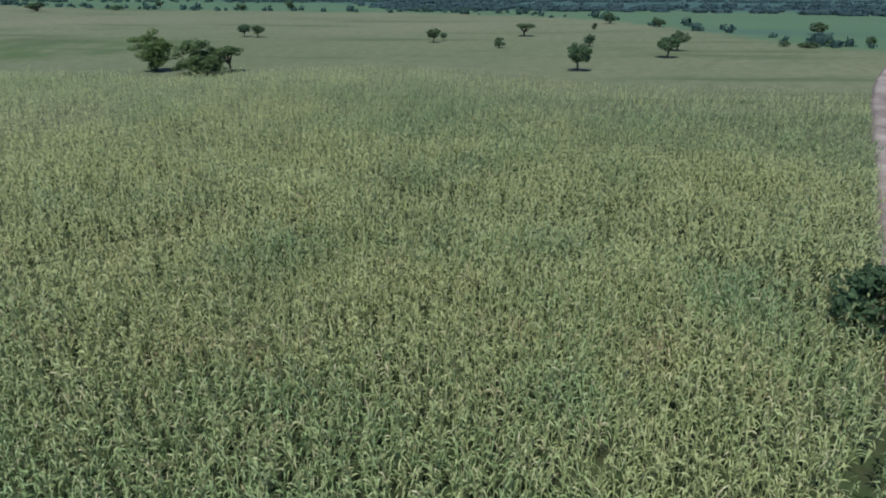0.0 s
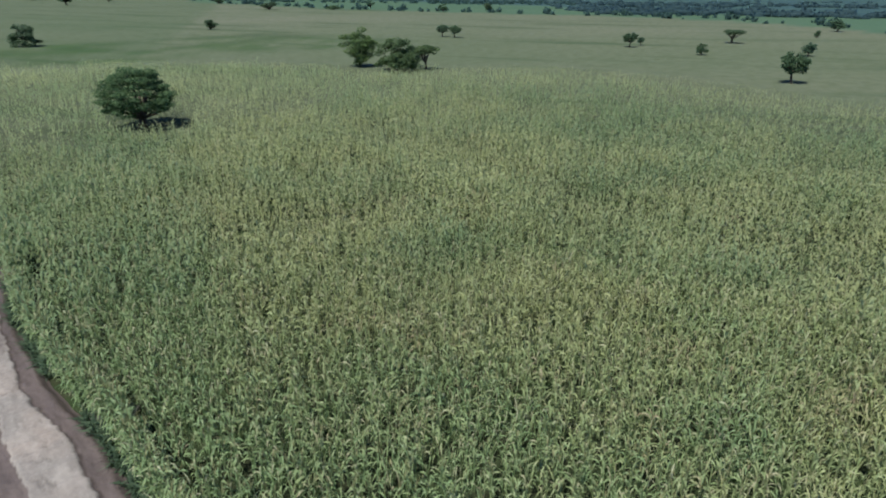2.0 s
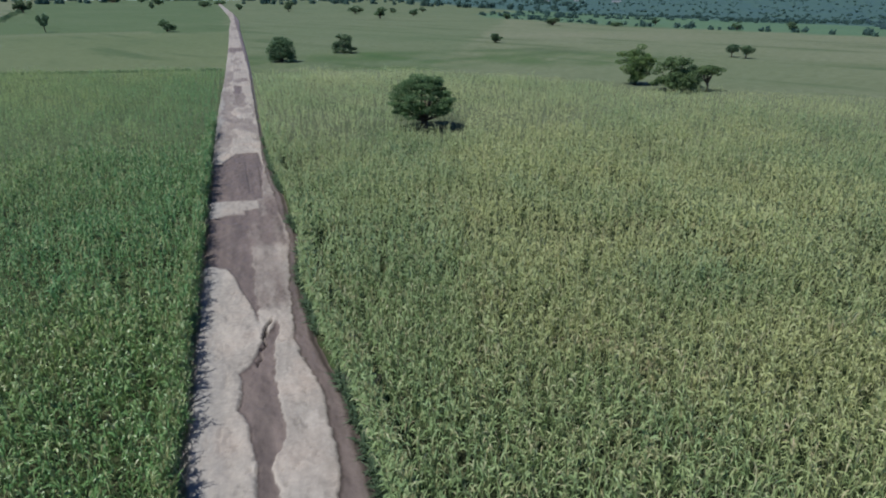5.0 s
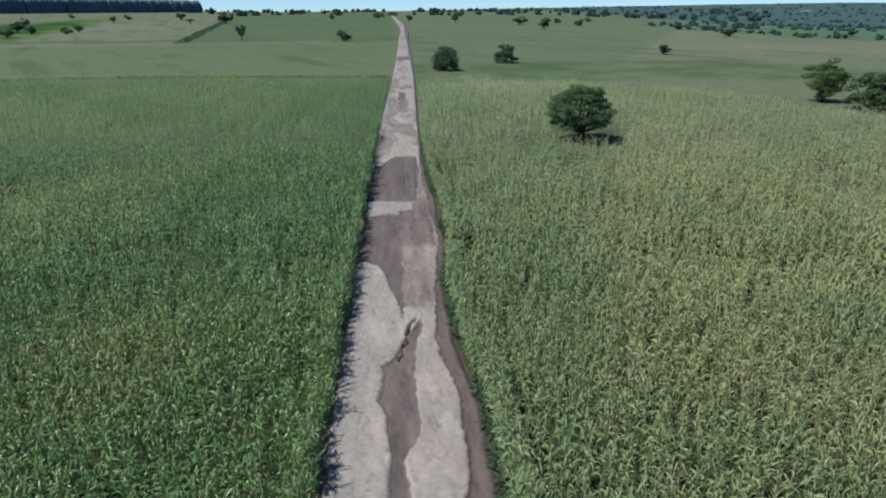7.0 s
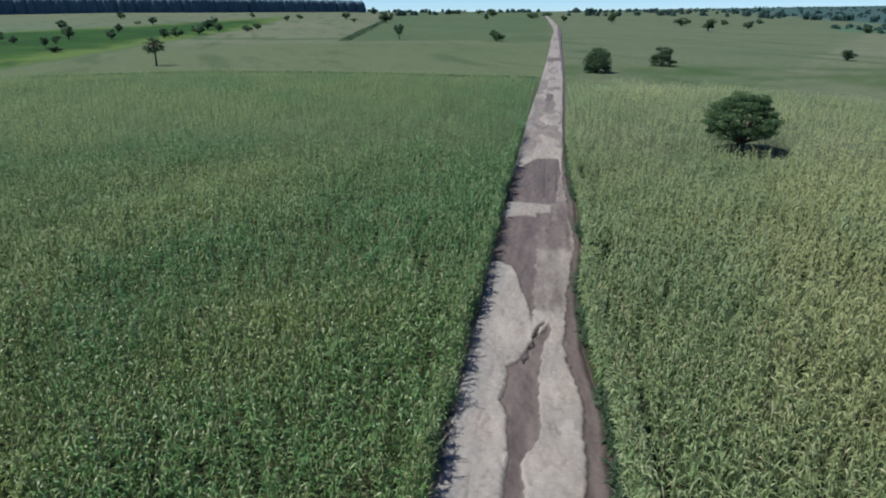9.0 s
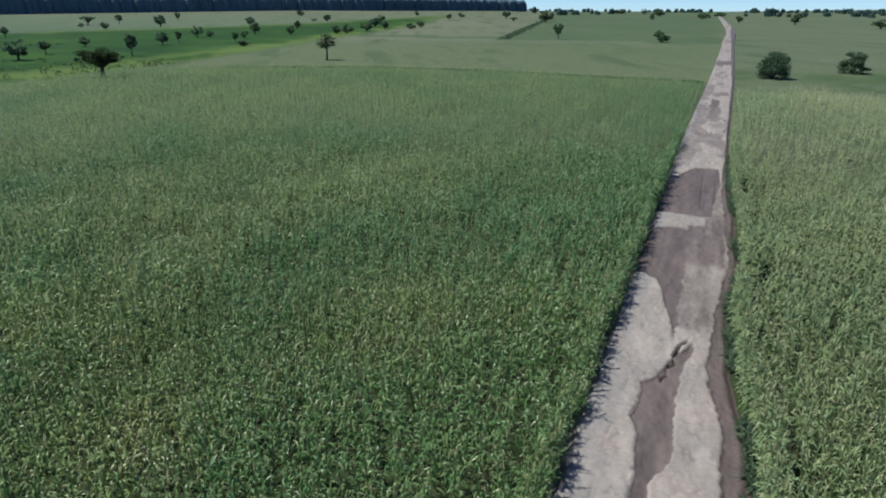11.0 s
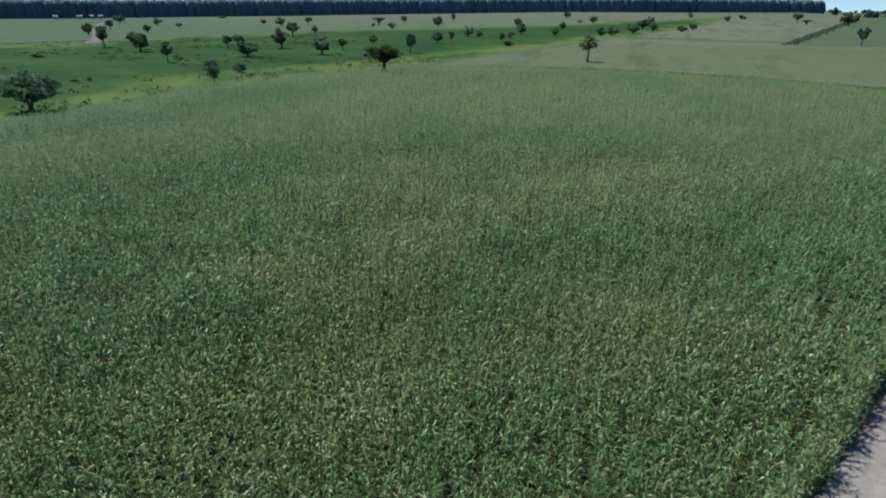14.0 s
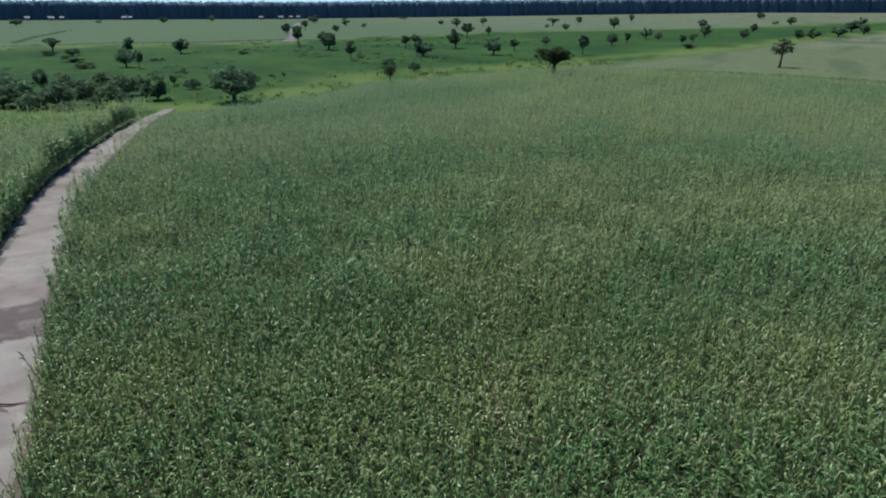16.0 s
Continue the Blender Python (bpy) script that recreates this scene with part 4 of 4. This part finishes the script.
tree("b", -549.8, 305.6, 5.3, 5.1)
tree("t", -494.7, 317.9, 7.1, 6.9)
tree("w", -132.6, 107.2, 6.8, 8.8, "", LEAF_MARGIN)
tree("b", -174.3, 133.4, 1.7, 1.8)
tree("r", -234.3, 184.1, 4.0, 4.4)
tree("t", -179.3, 157.6, 7.0, 4.4)
tree("u", -461.6, 369.0, 6.5, 10.5)
tree("b", -430.8, 338.7, 3.2, 4.9)
tree("r", -379.5, 316.3, 5.0, 6.1)
tree("t", -467.0, 403.2, 6.8, 6.1)
tree("b", -763.2, 369.6, 3.7, 10.9)
tree("r", -500.9, 207.1, 4.5, 4.4)
tree("r", -390.2, 373.3, 8.4, 8.1)
tree("t", -470.4, 471.5, 8.6, 5.0)
tree("r", -217.6, 207.7, 5.2, 5.1)
tree("t", -218.9, 218.1, 5.1, 3.1)
tree("r", -251.0, 263.2, 6.4, 5.6)
tree("b", -246.0, 267.2, 3.8, 4.3)
tree("r", -359.4, 437.3, 7.0, 7.7)
tree("r", -245.8, 302.5, 6.9, 6.0)
tree("t", -200.0, 232.3, 4.6, 3.2)
tree("b", -183.3, 217.3, 2.3, 6.8)
tree("r", -224.4, 267.6, 3.7, 4.2)
tree("r", -225.7, 308.2, 5.4, 4.9)
tree("r", -276.1, 385.3, 5.9, 5.3)
tree("p", -113.4, 172.5, 8.4, 7.8)
tree("b", -208.9, 329.3, 5.2, 7.4)
tree("b", -207.9, 339.7, 5.6, 7.5)
tree("r", -211.7, 369.6, 6.8, 8.0)
tree("r", -248.5, 447.6, 7.2, 9.6)
tree("r", -220.3, 410.7, 5.7, 5.6)
tree("r", -303.2, 557.9, 7.8, 7.5)
tree("b", -205.1, 420.7, 4.5, 8.0)
tree("b", -214.5, 456.1, 5.3, 6.4)
tree("r", -351.6, 539.6, 6.8, 7.7)
tree("b", -368.3, 542.8, 3.4, 5.0)
tree("b", -460.8, 650.3, 7.0, 9.5)
tree("b", -350.5, 736.9, 5.7, 6.9)
tree("r", -275.0, 656.7, 6.1, 6.5)
tree("b", -286.4, 722.3, 5.4, 8.4)
tree("r", -227.4, 709.4, 8.8, 9.1)
tree("u", -191.8, 623.1, 4.3, 7.5)
tree("r", -163.7, 638.4, 10.3, 14.8)
tree("t", -77.4, 327.5, 8.6, 5.7)
tree("b", -26.9, 316.4, 6.3, 8.5)
tree("b", -194.8, 1303.5, 10.3, 29.9)
tree("r", -133.6, 1186.5, 10.9, 10.6)
tree("b", -79.4, 784.0, 8.4, 8.1)
tree("r", -94.8, 1035.7, 8.6, 15.9)
tree("b", -28.3, 869.5, 8.1, 19.3)
tree("b", -12.3, 1025.9, 6.4, 17.3)
for tx, ty, th, tw in ((-150, -3, 3.6, 4.8), (-143, -12, 4.4, 5.5), (-138, -16, 4.6, 6.0), (-158, 4, 3.2, 4.2), (-134, -5, 3.4, 4.2), (-152, -14, 4.8, 5.0), (-121, 1.5, 2.2, 3.2), (-124, -8, 3.0, 4.6)):
    tree("b", tx, ty, th, tw, "in a thicket by the lane")
tree("r", -118.2, 23.4, 6.1, 7.6)
tree("r", -142.3, 32.5, 2.8, 3.0)
tree("b", -143.8, 25.4, 2.8, 2.4)
tree("b", -142.1, 20.2, 2.6, 3.3)
tree("t", -149.3, 17.3, 2.3, 1.6)
tree("b", -127.5, 11.7, 5.0, 4.5, "in a thicket by the lane")
tree("b", -128.1, 10.3, 2.9, 3.6, "in a thicket by the lane")
tree("b", -136.8, 6.7, 4.6, 5.6, "in a thicket by the lane")
tree("b", -148.1, 10.5, 3.2, 3.5, "in a thicket by the lane")
tree("b", -122.9, 5.8, 2.5, 2.5, "in a thicket by the lane")
tree("b", -127.5, 0.5, 4.7, 5.1, "in a thicket by the lane")
tree("b", -132.4, 4.3, 3.1, 4.1, "in a thicket by the lane")
tree("b", -126.7, -3.9, 4.5, 5.8, "in a thicket by the lane")
tree("b", -154.1, -7.2, 4.8, 3.1, "in a thicket by the lane")
tree("b", -129.9, -9.4, 4.5, 7.1, "in a thicket by the lane")
tree("b", -130.7, -12.3, 4.4, 4.9, "in a thicket by the lane")
tree("b", -120.7, -2.6, 1.2, 4.9, "in a thicket by the lane")
tree("r", -203.9, 11.9, 5.2, 5.1)
tree("r", -266.2, 17.0, 5.5, 4.5)
tree("t", -198.5, 14.7, 4.8, 2.7)
tree("r", -254.8, 33.4, 5.3, 5.8)
tree("u", -284.9, -7.5, 4.7, 5.8)
tree("b", -262.9, -8.9, 1.8, 5.3)
tree("b", -230.0, -1.4, 1.6, 7.7)
tree("b", -262.2, -1.2, 2.8, 5.8)
tree("b", -205.0, 1.8, 1.3, 6.2)
tree("b", -223.2, 22.0, 1.1, 4.5)
tree("b", -241.9, 52.4, 1.3, 4.5)
tree("r", -668.8, -40.5, 5.7, 10.1)
tree("b", -753.6, 25.0, 2.9, 6.7)
tree("r", -709.4, 80.7, 6.3, 7.3)
tree("r", -767.9, 137.1, 5.8, 6.9)
tree("b", -157.8, 43.6, 1.3, 1.0)
tree("b", -160.5, 41.5, 0.7, 2.3)
tree("r", -415.3, 118.8, 6.7, 6.5)
tree("t", -284.2, 86.4, 7.8, 5.5)
tree("t", -478.7, 151.2, 6.5, 5.9)
tree("r", -647.6, 213.8, 8.3, 9.7)
tree("r", -248.8, 87.4, 7.2, 7.4)
tree("r", -428.2, 156.9, 4.8, 5.4)
tree("t", -197.3, 76.9, 5.7, 3.7)
tree("r", -561.4, 214.6, 6.3, 7.1)


# ---- forest belt and far woods ----


def far_crown(heap_verts, heap_loops, heap_counts, base, x, y, z, w, h, rng, sides=6):
    """An uneven crown for trees far off: a ragged, tapering body with a broken top."""
    levels = (0.0, 0.35, 0.75, 1.0)
    size = (1.0, 1.0, 1.0, 0.7)
    verts = []
    for f, s in zip(levels, size):
        for q in range(sides):
            a = 6.283 * q / sides + rng.uniform(-0.4, 0.4)
            rad = 0.5 * w * s * rng.uniform(0.88, 1.1)
            verts.append((x + rad * math.sin(a), y + rad * math.cos(a), z + h * (f + rng.uniform(-0.06, 0.06) * (f > 0))))
    heap_verts.append(verts)
    for k in range(len(levels) - 1):
        for q in range(sides):
            a, b = base + k * sides + q, base + k * sides + (q + 1) % sides
            heap_loops.append((a, b, b + sides, a + sides))
            heap_counts.append(4)
    top = base + (len(levels) - 1) * sides
    heap_loops += [(top, top + 1, top + 2, top + 3), (top, top + 3, top + 4, top + 5)]
    heap_counts += [4, 4]
    return base + len(verts)


def leaf_sprays(places, each, size, rng):
    """Small tilted leaf sprays over the outside of crowns at given places, widths and heights."""
    tx, ty, tw, th = np.array(places).T[:, :, None]
    count = (len(places), each)
    turn, up = rng.uniform(0, 6.283, count), rng.uniform(0.02, 1.0, count)
    reach = 0.5 * tw * np.sqrt(np.clip(1.02 - (np.clip(up - 0.4, 0, 1) / 0.6) ** 2, 0, 1)) * rng.uniform(0.72, 1.06, count)
    mid = np.stack([tx + reach * np.sin(turn), ty + reach * np.cos(turn), terrain(tx, ty) - 0.1 + up * th], -1).reshape(-1, 3)
    a = rng.normal(0, 1, mid.shape)
    b = np.cross(a, rng.normal(0, 1, mid.shape))
    span = (size * np.sqrt(tw * th) * np.ones(count)).reshape(-1, 1)
    a = a / np.linalg.norm(a, axis=1)[:, None] * span * rng.uniform(0.7, 1.4, span.shape)
    b = b / np.linalg.norm(b, axis=1)[:, None] * span * rng.uniform(0.5, 1.1, span.shape)
    return np.stack([mid - a, mid - b, mid + a, mid + b], 1).reshape(-1, 3)


def wood_of(name, label, places, material, each=16, size=0.18, body=0.76):
    """Growth far off: solid uneven bodies set close, each under a ragged coat of leaf sprays."""
    verts, loops, counts, base = [], [], [], 0
    for x, y, w, h in places if body else ():
        z = float(terrain(np.float64(x), np.float64(y)))
        base = far_crown(verts, loops, counts, base, x, y, z - 0.3, body * w, 0.9 * h, RNG)
    solid = np.array([v for group in verts for v in group]).reshape(-1, 3)
    coat = leaf_sprays(places, each, size, RNG)
    me = mesh_from(name, np.concatenate([solid, coat]), np.concatenate([np.array(loops, dtype=int).ravel(), np.arange(len(coat)) + len(solid)]),
                   np.concatenate([np.array(counts, dtype=int), np.full(len(coat) // 4, 4)]), shade=True)
    return thing(name, me, material, label, "woods", "stuff")


belt = []
for az in np.arange(-135, -16.2, 0.2):
    r0 = np.interp(az, [-135, -94, -60, -30, -16], [900, 930, 960, 1080, 1290])
    for k in range(3):
        a, r = radians(az + RNG.uniform(-0.12, 0.12)), r0 + k * 9 + RNG.uniform(-1.5, 1.5)
        low = RNG.uniform(0.92, 0.98)
        belt.append((r * math.sin(a), r * math.cos(a), RNG.uniform(9, 14), low * RNG.uniform(21.6, 23.2) * np.interp(az, [-135, -60, -16], [1.02, 1.05, 1.0])))


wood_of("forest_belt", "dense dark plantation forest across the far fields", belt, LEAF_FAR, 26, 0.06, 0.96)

scrub = []
for k in range(110):
    y = 500 * RNG.uniform() - 20
    x = np.interp(y, [-30, 5, 47, 82, 125, 165, 220, 264, 313, 355, 430, 490], [165, 176, 220, 252, 262, 266, 243, 226, 210, 202, 199, 188]) + 3 + 22 * RNG.uniform() ** 1.5
    w = RNG.uniform(1.5, 4.6)
    scrub.append((float(x), y, w, w * RNG.uniform(0.4, 0.8)))
while len(scrub) < 1150:
    a = radians(RNG.uniform(8, 100))
    r = 300 + 3600 * RNG.uniform() ** 2.4
    x, y = r * math.sin(a), r * math.cos(a)
    edge = np.interp(y, [-30, 5, 47, 82, 125, 165, 220, 264, 313, 355, 430, 490, 620, 800, 4000], [165, 176, 220, 252, 262, 266, 243, 226, 210, 202, 199, 188, 230, 360, 740])
    if x < edge + 4 or a > 0.92 and r > 340 or fbm(np.float64((x - y) / 430), np.float64((x + y) / 130), 55, 3) < np.interp(r, [350, 600, 900, 1500], [0.52, 0.56, 0.56, 0.53]):
        continue
    w = RNG.uniform(2.5, 6) * (0.75 + r / 2200)
    scrub.append((x, y, w, w * RNG.uniform(0.3, 0.6)))
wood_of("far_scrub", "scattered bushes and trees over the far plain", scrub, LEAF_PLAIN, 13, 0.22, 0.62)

thick = []
while len(thick) < 620:
    a = radians(RNG.uniform(50, 101))
    r = 338 + 900 * RNG.uniform() ** 1.7
    x, y = r * math.sin(a), r * math.cos(a)
    if r < 440 - 100 * smooth((math.degrees(a) - 50) / 5) or fbm(np.float64((x - y) / 300), np.float64((x + y) / 110), 59, 3) < 0.44:
        continue
    w = RNG.uniform(5, 12)
    thick.append((x, y, w, RNG.uniform(1.4, 3.2)))
wood_of("plain_woods", "dense thicket covering the far plain, coloured blue-green for haze", thick, LEAF_THICKET, 18, 0.16, 0.8)

ridge = []
while len(ridge) < 260:
    a = radians(RNG.uniform(-22, 30))
    r = 1000 + 1600 * RNG.uniform()
    x, y = r * math.sin(a), r * math.cos(a)
    if abs(x) < 20 or fbm(np.float64(x / 120), np.float64(y / 300), 57, 3) < 0.5:
        continue
    w = RNG.uniform(7, 14)
    ridge.append((x, y, w, w * RNG.uniform(0.5, 0.9)))
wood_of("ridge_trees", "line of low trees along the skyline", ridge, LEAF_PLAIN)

hedge = [(np.interp(f, [0, 1], [-101, -181]) + RNG.normal(0, 1.0), np.interp(f, [0, 1], [312, 699]) + RNG.normal(0, 2), RNG.uniform(2.5, 4), RNG.uniform(0.9, 1.7)) for f in np.linspace(0, 1, 190)]
wood_of("hedge", "dark hedge line between far fields", hedge, LEAF_OLIVE, 22, 0.2, 0)


def margin(label, px, py, count, low, high, thin=0.3, material=LEAF_HEATH, spread=1.0):
    """A low uneven strip of dark leaf sprays along a field's edge."""
    places = []
    for f in np.linspace(0, 1, count):
        s = f * (len(px) - 1)
        x, y = np.interp(s, range(len(px)), px), np.interp(s, range(len(px)), py)
        if fbm(np.float64(x / 9), np.float64(y / 9), 58, 2) > thin:
            places.append((x + RNG.normal(0, 0.9 * spread), y + RNG.normal(0, 0.9 * spread), RNG.uniform(1.2, 3.2) * spread, RNG.uniform(low, high)))
    return wood_of("field_margin", label, places, material, 14, 0.22, 0)


# this first strip is added to draw the shadow line behind the maize
margin("dark leafy strip added as the shadow line at the maize's far edge", [-4, -33, -60, -82, -95, -108, -122], [153.5, 156.5, 158.5, 156, 152, 146, 137], 800, 0.35, 0.6, 0.25, LEAF_OLIVE, 0.45)
margin("dark weeds along the pasture's far side", [-330, -340, -334, -332, -337, -318, -340], [-28, 15, 39, 65, 94, 117, 150], 300, 0.25, 0.6, 0.36)
margin("dark weeds beside a far field path", [-357, -418, -522], [-24, -19, -3], 150, 0.3, 0.7)


tufts = []
while len(tufts) < 210:
    y = RNG.uniform(-2, 150)
    deep = RNG.uniform() ** 1.6 * 30
    x = np.interp(y, [0, 10, 28, 37, 43, 51, 59, 95, 155], [-104, -105, -114, -117, -122, -129, -134, -138, -148]) - 1 - deep
    if fbm(np.float64(x / 11), np.float64(y / 11), 83, 2) > 0.50 and float(pasture_depth(np.float64(x), np.float64(y))) > 0.3:
        w = RNG.uniform(0.5, 1.9)
        tufts.append((float(x), y, w, w * RNG.uniform(0.3, 0.65)))
wood_of("pasture_scrub", "low green scrub along the pasture's edge", tufts, LEAF_VERGE, 14, 0.24, 0)
mats = []
while len(mats) < 300:
    x, y = RNG.uniform(-320, -125), RNG.uniform(-25, 190)
    if fbm(np.float64(x / 26), np.float64(y / 26), 85, 2) > 0.60 and float(pasture_depth(np.float64(x), np.float64(y))) > 8:
        w = RNG.uniform(1.0, 3.0)
        mats.append((x, y, w, w * RNG.uniform(0.14, 0.3)))
wood_of("pasture_scrub", "flat dark weeds scattered through the pasture", mats, LEAF_MARGIN, 16, 0.22, 0)


# ---- houses at the forest's foot ----


def box(bm, x0, x1, y0, y1, z0, z1):
    corners = [bm.verts.new((x, y, z)) for z in (z0, z1) for x, y in ((x0, y0), (x1, y0), (x1, y1), (x0, y1))]
    for face in ((3, 2, 1, 0), (4, 5, 6, 7), (0, 1, 5, 4), (1, 2, 6, 5), (2, 3, 7, 6), (3, 0, 4, 7)):
        bm.faces.new([corners[k] for k in face])
    return bm


def house(x, y, width, depth, height, label):
    root = tagged(new("house"), label, "house", "houses by the forest")
    root.matrix_world = pose(x, y, float(terrain(np.float64(x), np.float64(y))), 0, 0, math.degrees(math.atan2(-x, y)))
    w, d = width / 2, depth / 2
    wall = bmesh.new()
    base = [wall.verts.new(v) for v in ((-w, -d, -0.3), (w, -d, -0.3), (w, d, -0.3), (-w, d, -0.3))]
    eave = [wall.verts.new(v) for v in ((-w, -d, height), (w, -d, height), (w, d, height), (-w, d, height))]
    peak = [wall.verts.new((s * w, 0, height + 0.32 * depth)) for s in (-1, 1)]
    for face in ((base[0], base[1], eave[1], eave[0]), (base[2], base[3], eave[3], eave[2]), (base[1], base[2], eave[2], peak[1], eave[1]),
                 (base[3], base[0], eave[0], peak[0], eave[3])):
        wall.faces.new(face)
    part("wall", wall, WHITEWASH, root)
    roof = bmesh.new()
    for s in (-1, 1):
        low, high, t = height - 0.15, height + 0.32 * depth + 0.06, 0.12
        pts = [(-w - 0.4, s * (d + 0.5), low), (w + 0.4, s * (d + 0.5), low), (w + 0.4, 0, high), (-w - 0.4, 0, high)]
        under = [roof.verts.new(v) for v in pts]
        over = [roof.verts.new((a, b, c + t)) for a, b, c in pts]
        roof.faces.new(under)
        roof.faces.new(over)
        for k in range(4):
            roof.faces.new((under[k], under[(k + 1) % 4], over[(k + 1) % 4], over[k]))
    part("roof", roof, IRON_ROOF, root, "pale sheet-metal roof")
    part("door", box(bmesh.new(), -0.5, 0.5, -d - 0.05, -d + 0.05, 0, 2.05), DARK_GAP, root)
    for px in (-0.55 * w, 0.55 * w):
        part("window", box(bmesh.new(), px - 0.6, px + 0.6, -d - 0.05, -d + 0.05, 1.0, 2.1), DARK_GAP, root)
    return root


for az, r, width in ((-95.4, 896, 4), (-92.7, 903, 5), (-91.2, 898, 6), (-90.5, 901, 4), (-86.3, 900, 6), (-85.9, 905, 4), (-76.0, 902, 5), (-74.4, 900, 6), (-73.6, 906, 4), (-73.0, 903, 5)):
    house(r * math.sin(radians(az)), r * math.cos(radians(az)), width, 5.0, 2.8, "small whitewashed house below the dark forest")

for az, r, width in ((26.4, 2250, 26), (32.2, 2300, 30), (29.0, 2350, 18)):
    house(r * math.sin(radians(az)), r * math.cos(radians(az)), width, 9.0, 5.0, "long pale farm shed on the far hillside")

side_road("road_far", [-318, -372, -430, -510, -600, -680], [91, 111, 128, 152, 182, 208], [3.2, 3.0, 3.0, 3.0, 2.8, 2.6])

# ---- roadside weeds and a fallen branch ----


def weeds(name, label, seed, places, material):
    rng = np.random.default_rng(seed)
    heap = Heap()
    for x, y, size in places:
        for k in range(7):
            blade(heap, np.array([x + rng.normal(0, 0.06), y + rng.normal(0, 0.06), 0.0]), rng.uniform(0, 6.28), size * rng.uniform(0.6, 1.1), 0.03 * rng.uniform(0.7, 1.5),
                  rng.uniform(0.7, 1.3), rng.uniform(0.3, 0.9), (0, 0.5, 1), 0, rng.normal(0, 0.5))
    v, loops, counts, _ = heap.arrays()
    return thing(name, mesh_from(name, v, loops, counts), material, label, "weeds", "stuff")


spots = []
while len(spots) < 1080:
    y = RNG.uniform(-3.5, 75)
    x = float(road_right(y)) - 0.05 + abs(RNG.normal(0, 0.25))
    if fbm(np.float64(x), np.float64(y * 0.35), 66, 2) > 0.48 or 19 < y < 23:
        spots.append((x, y, RNG.uniform(0.6, 1.25)))
while len(spots) < 1430:
    spots.append((-3.05 - abs(RNG.normal(0, 0.2)), RNG.uniform(-3.5, 75), RNG.uniform(0.12, 0.3)))
weeds("roadside_weeds", "pale green weeds along the earth road's edges", 121, spots, WEED)
dry = [(3.05 + abs(RNG.normal(0, 0.35)), 21.8 + RNG.normal(0, 0.55), RNG.uniform(0.5, 1.1)) for _ in range(70)]
weeds("withered_weeds", "withered grey weeds at the maize's edge", 122, dry, DEAD_LEAF)


def fallen_branch():
    root = tagged(new("fallen_branch"), "dry forked branch lying on the side road", "branch")
    root.matrix_world = pose(-27.4, -5.0, 0.2, 0, 0, 66)
    for name, path, radii in (("stem", [(-1.0, 0, 0.03), (-0.2, 0.05, 0.08), (0.5, 0.0, 0.06), (1.0, 0.12, 0.05)], [0.035, 0.045, 0.04, 0.02]),
                              ("fork", [(-0.2, 0.05, 0.08), (0.15, -0.25, 0.09), (0.55, -0.42, 0.04)], [0.035, 0.03, 0.015])):
        heap = Heap()
        tube(heap, path, radii, 6)
        v, loops, counts, _ = heap.arrays()
        part(name, mesh_from(name, v, loops, counts, shade=True), BARK, root)


fallen_branch()
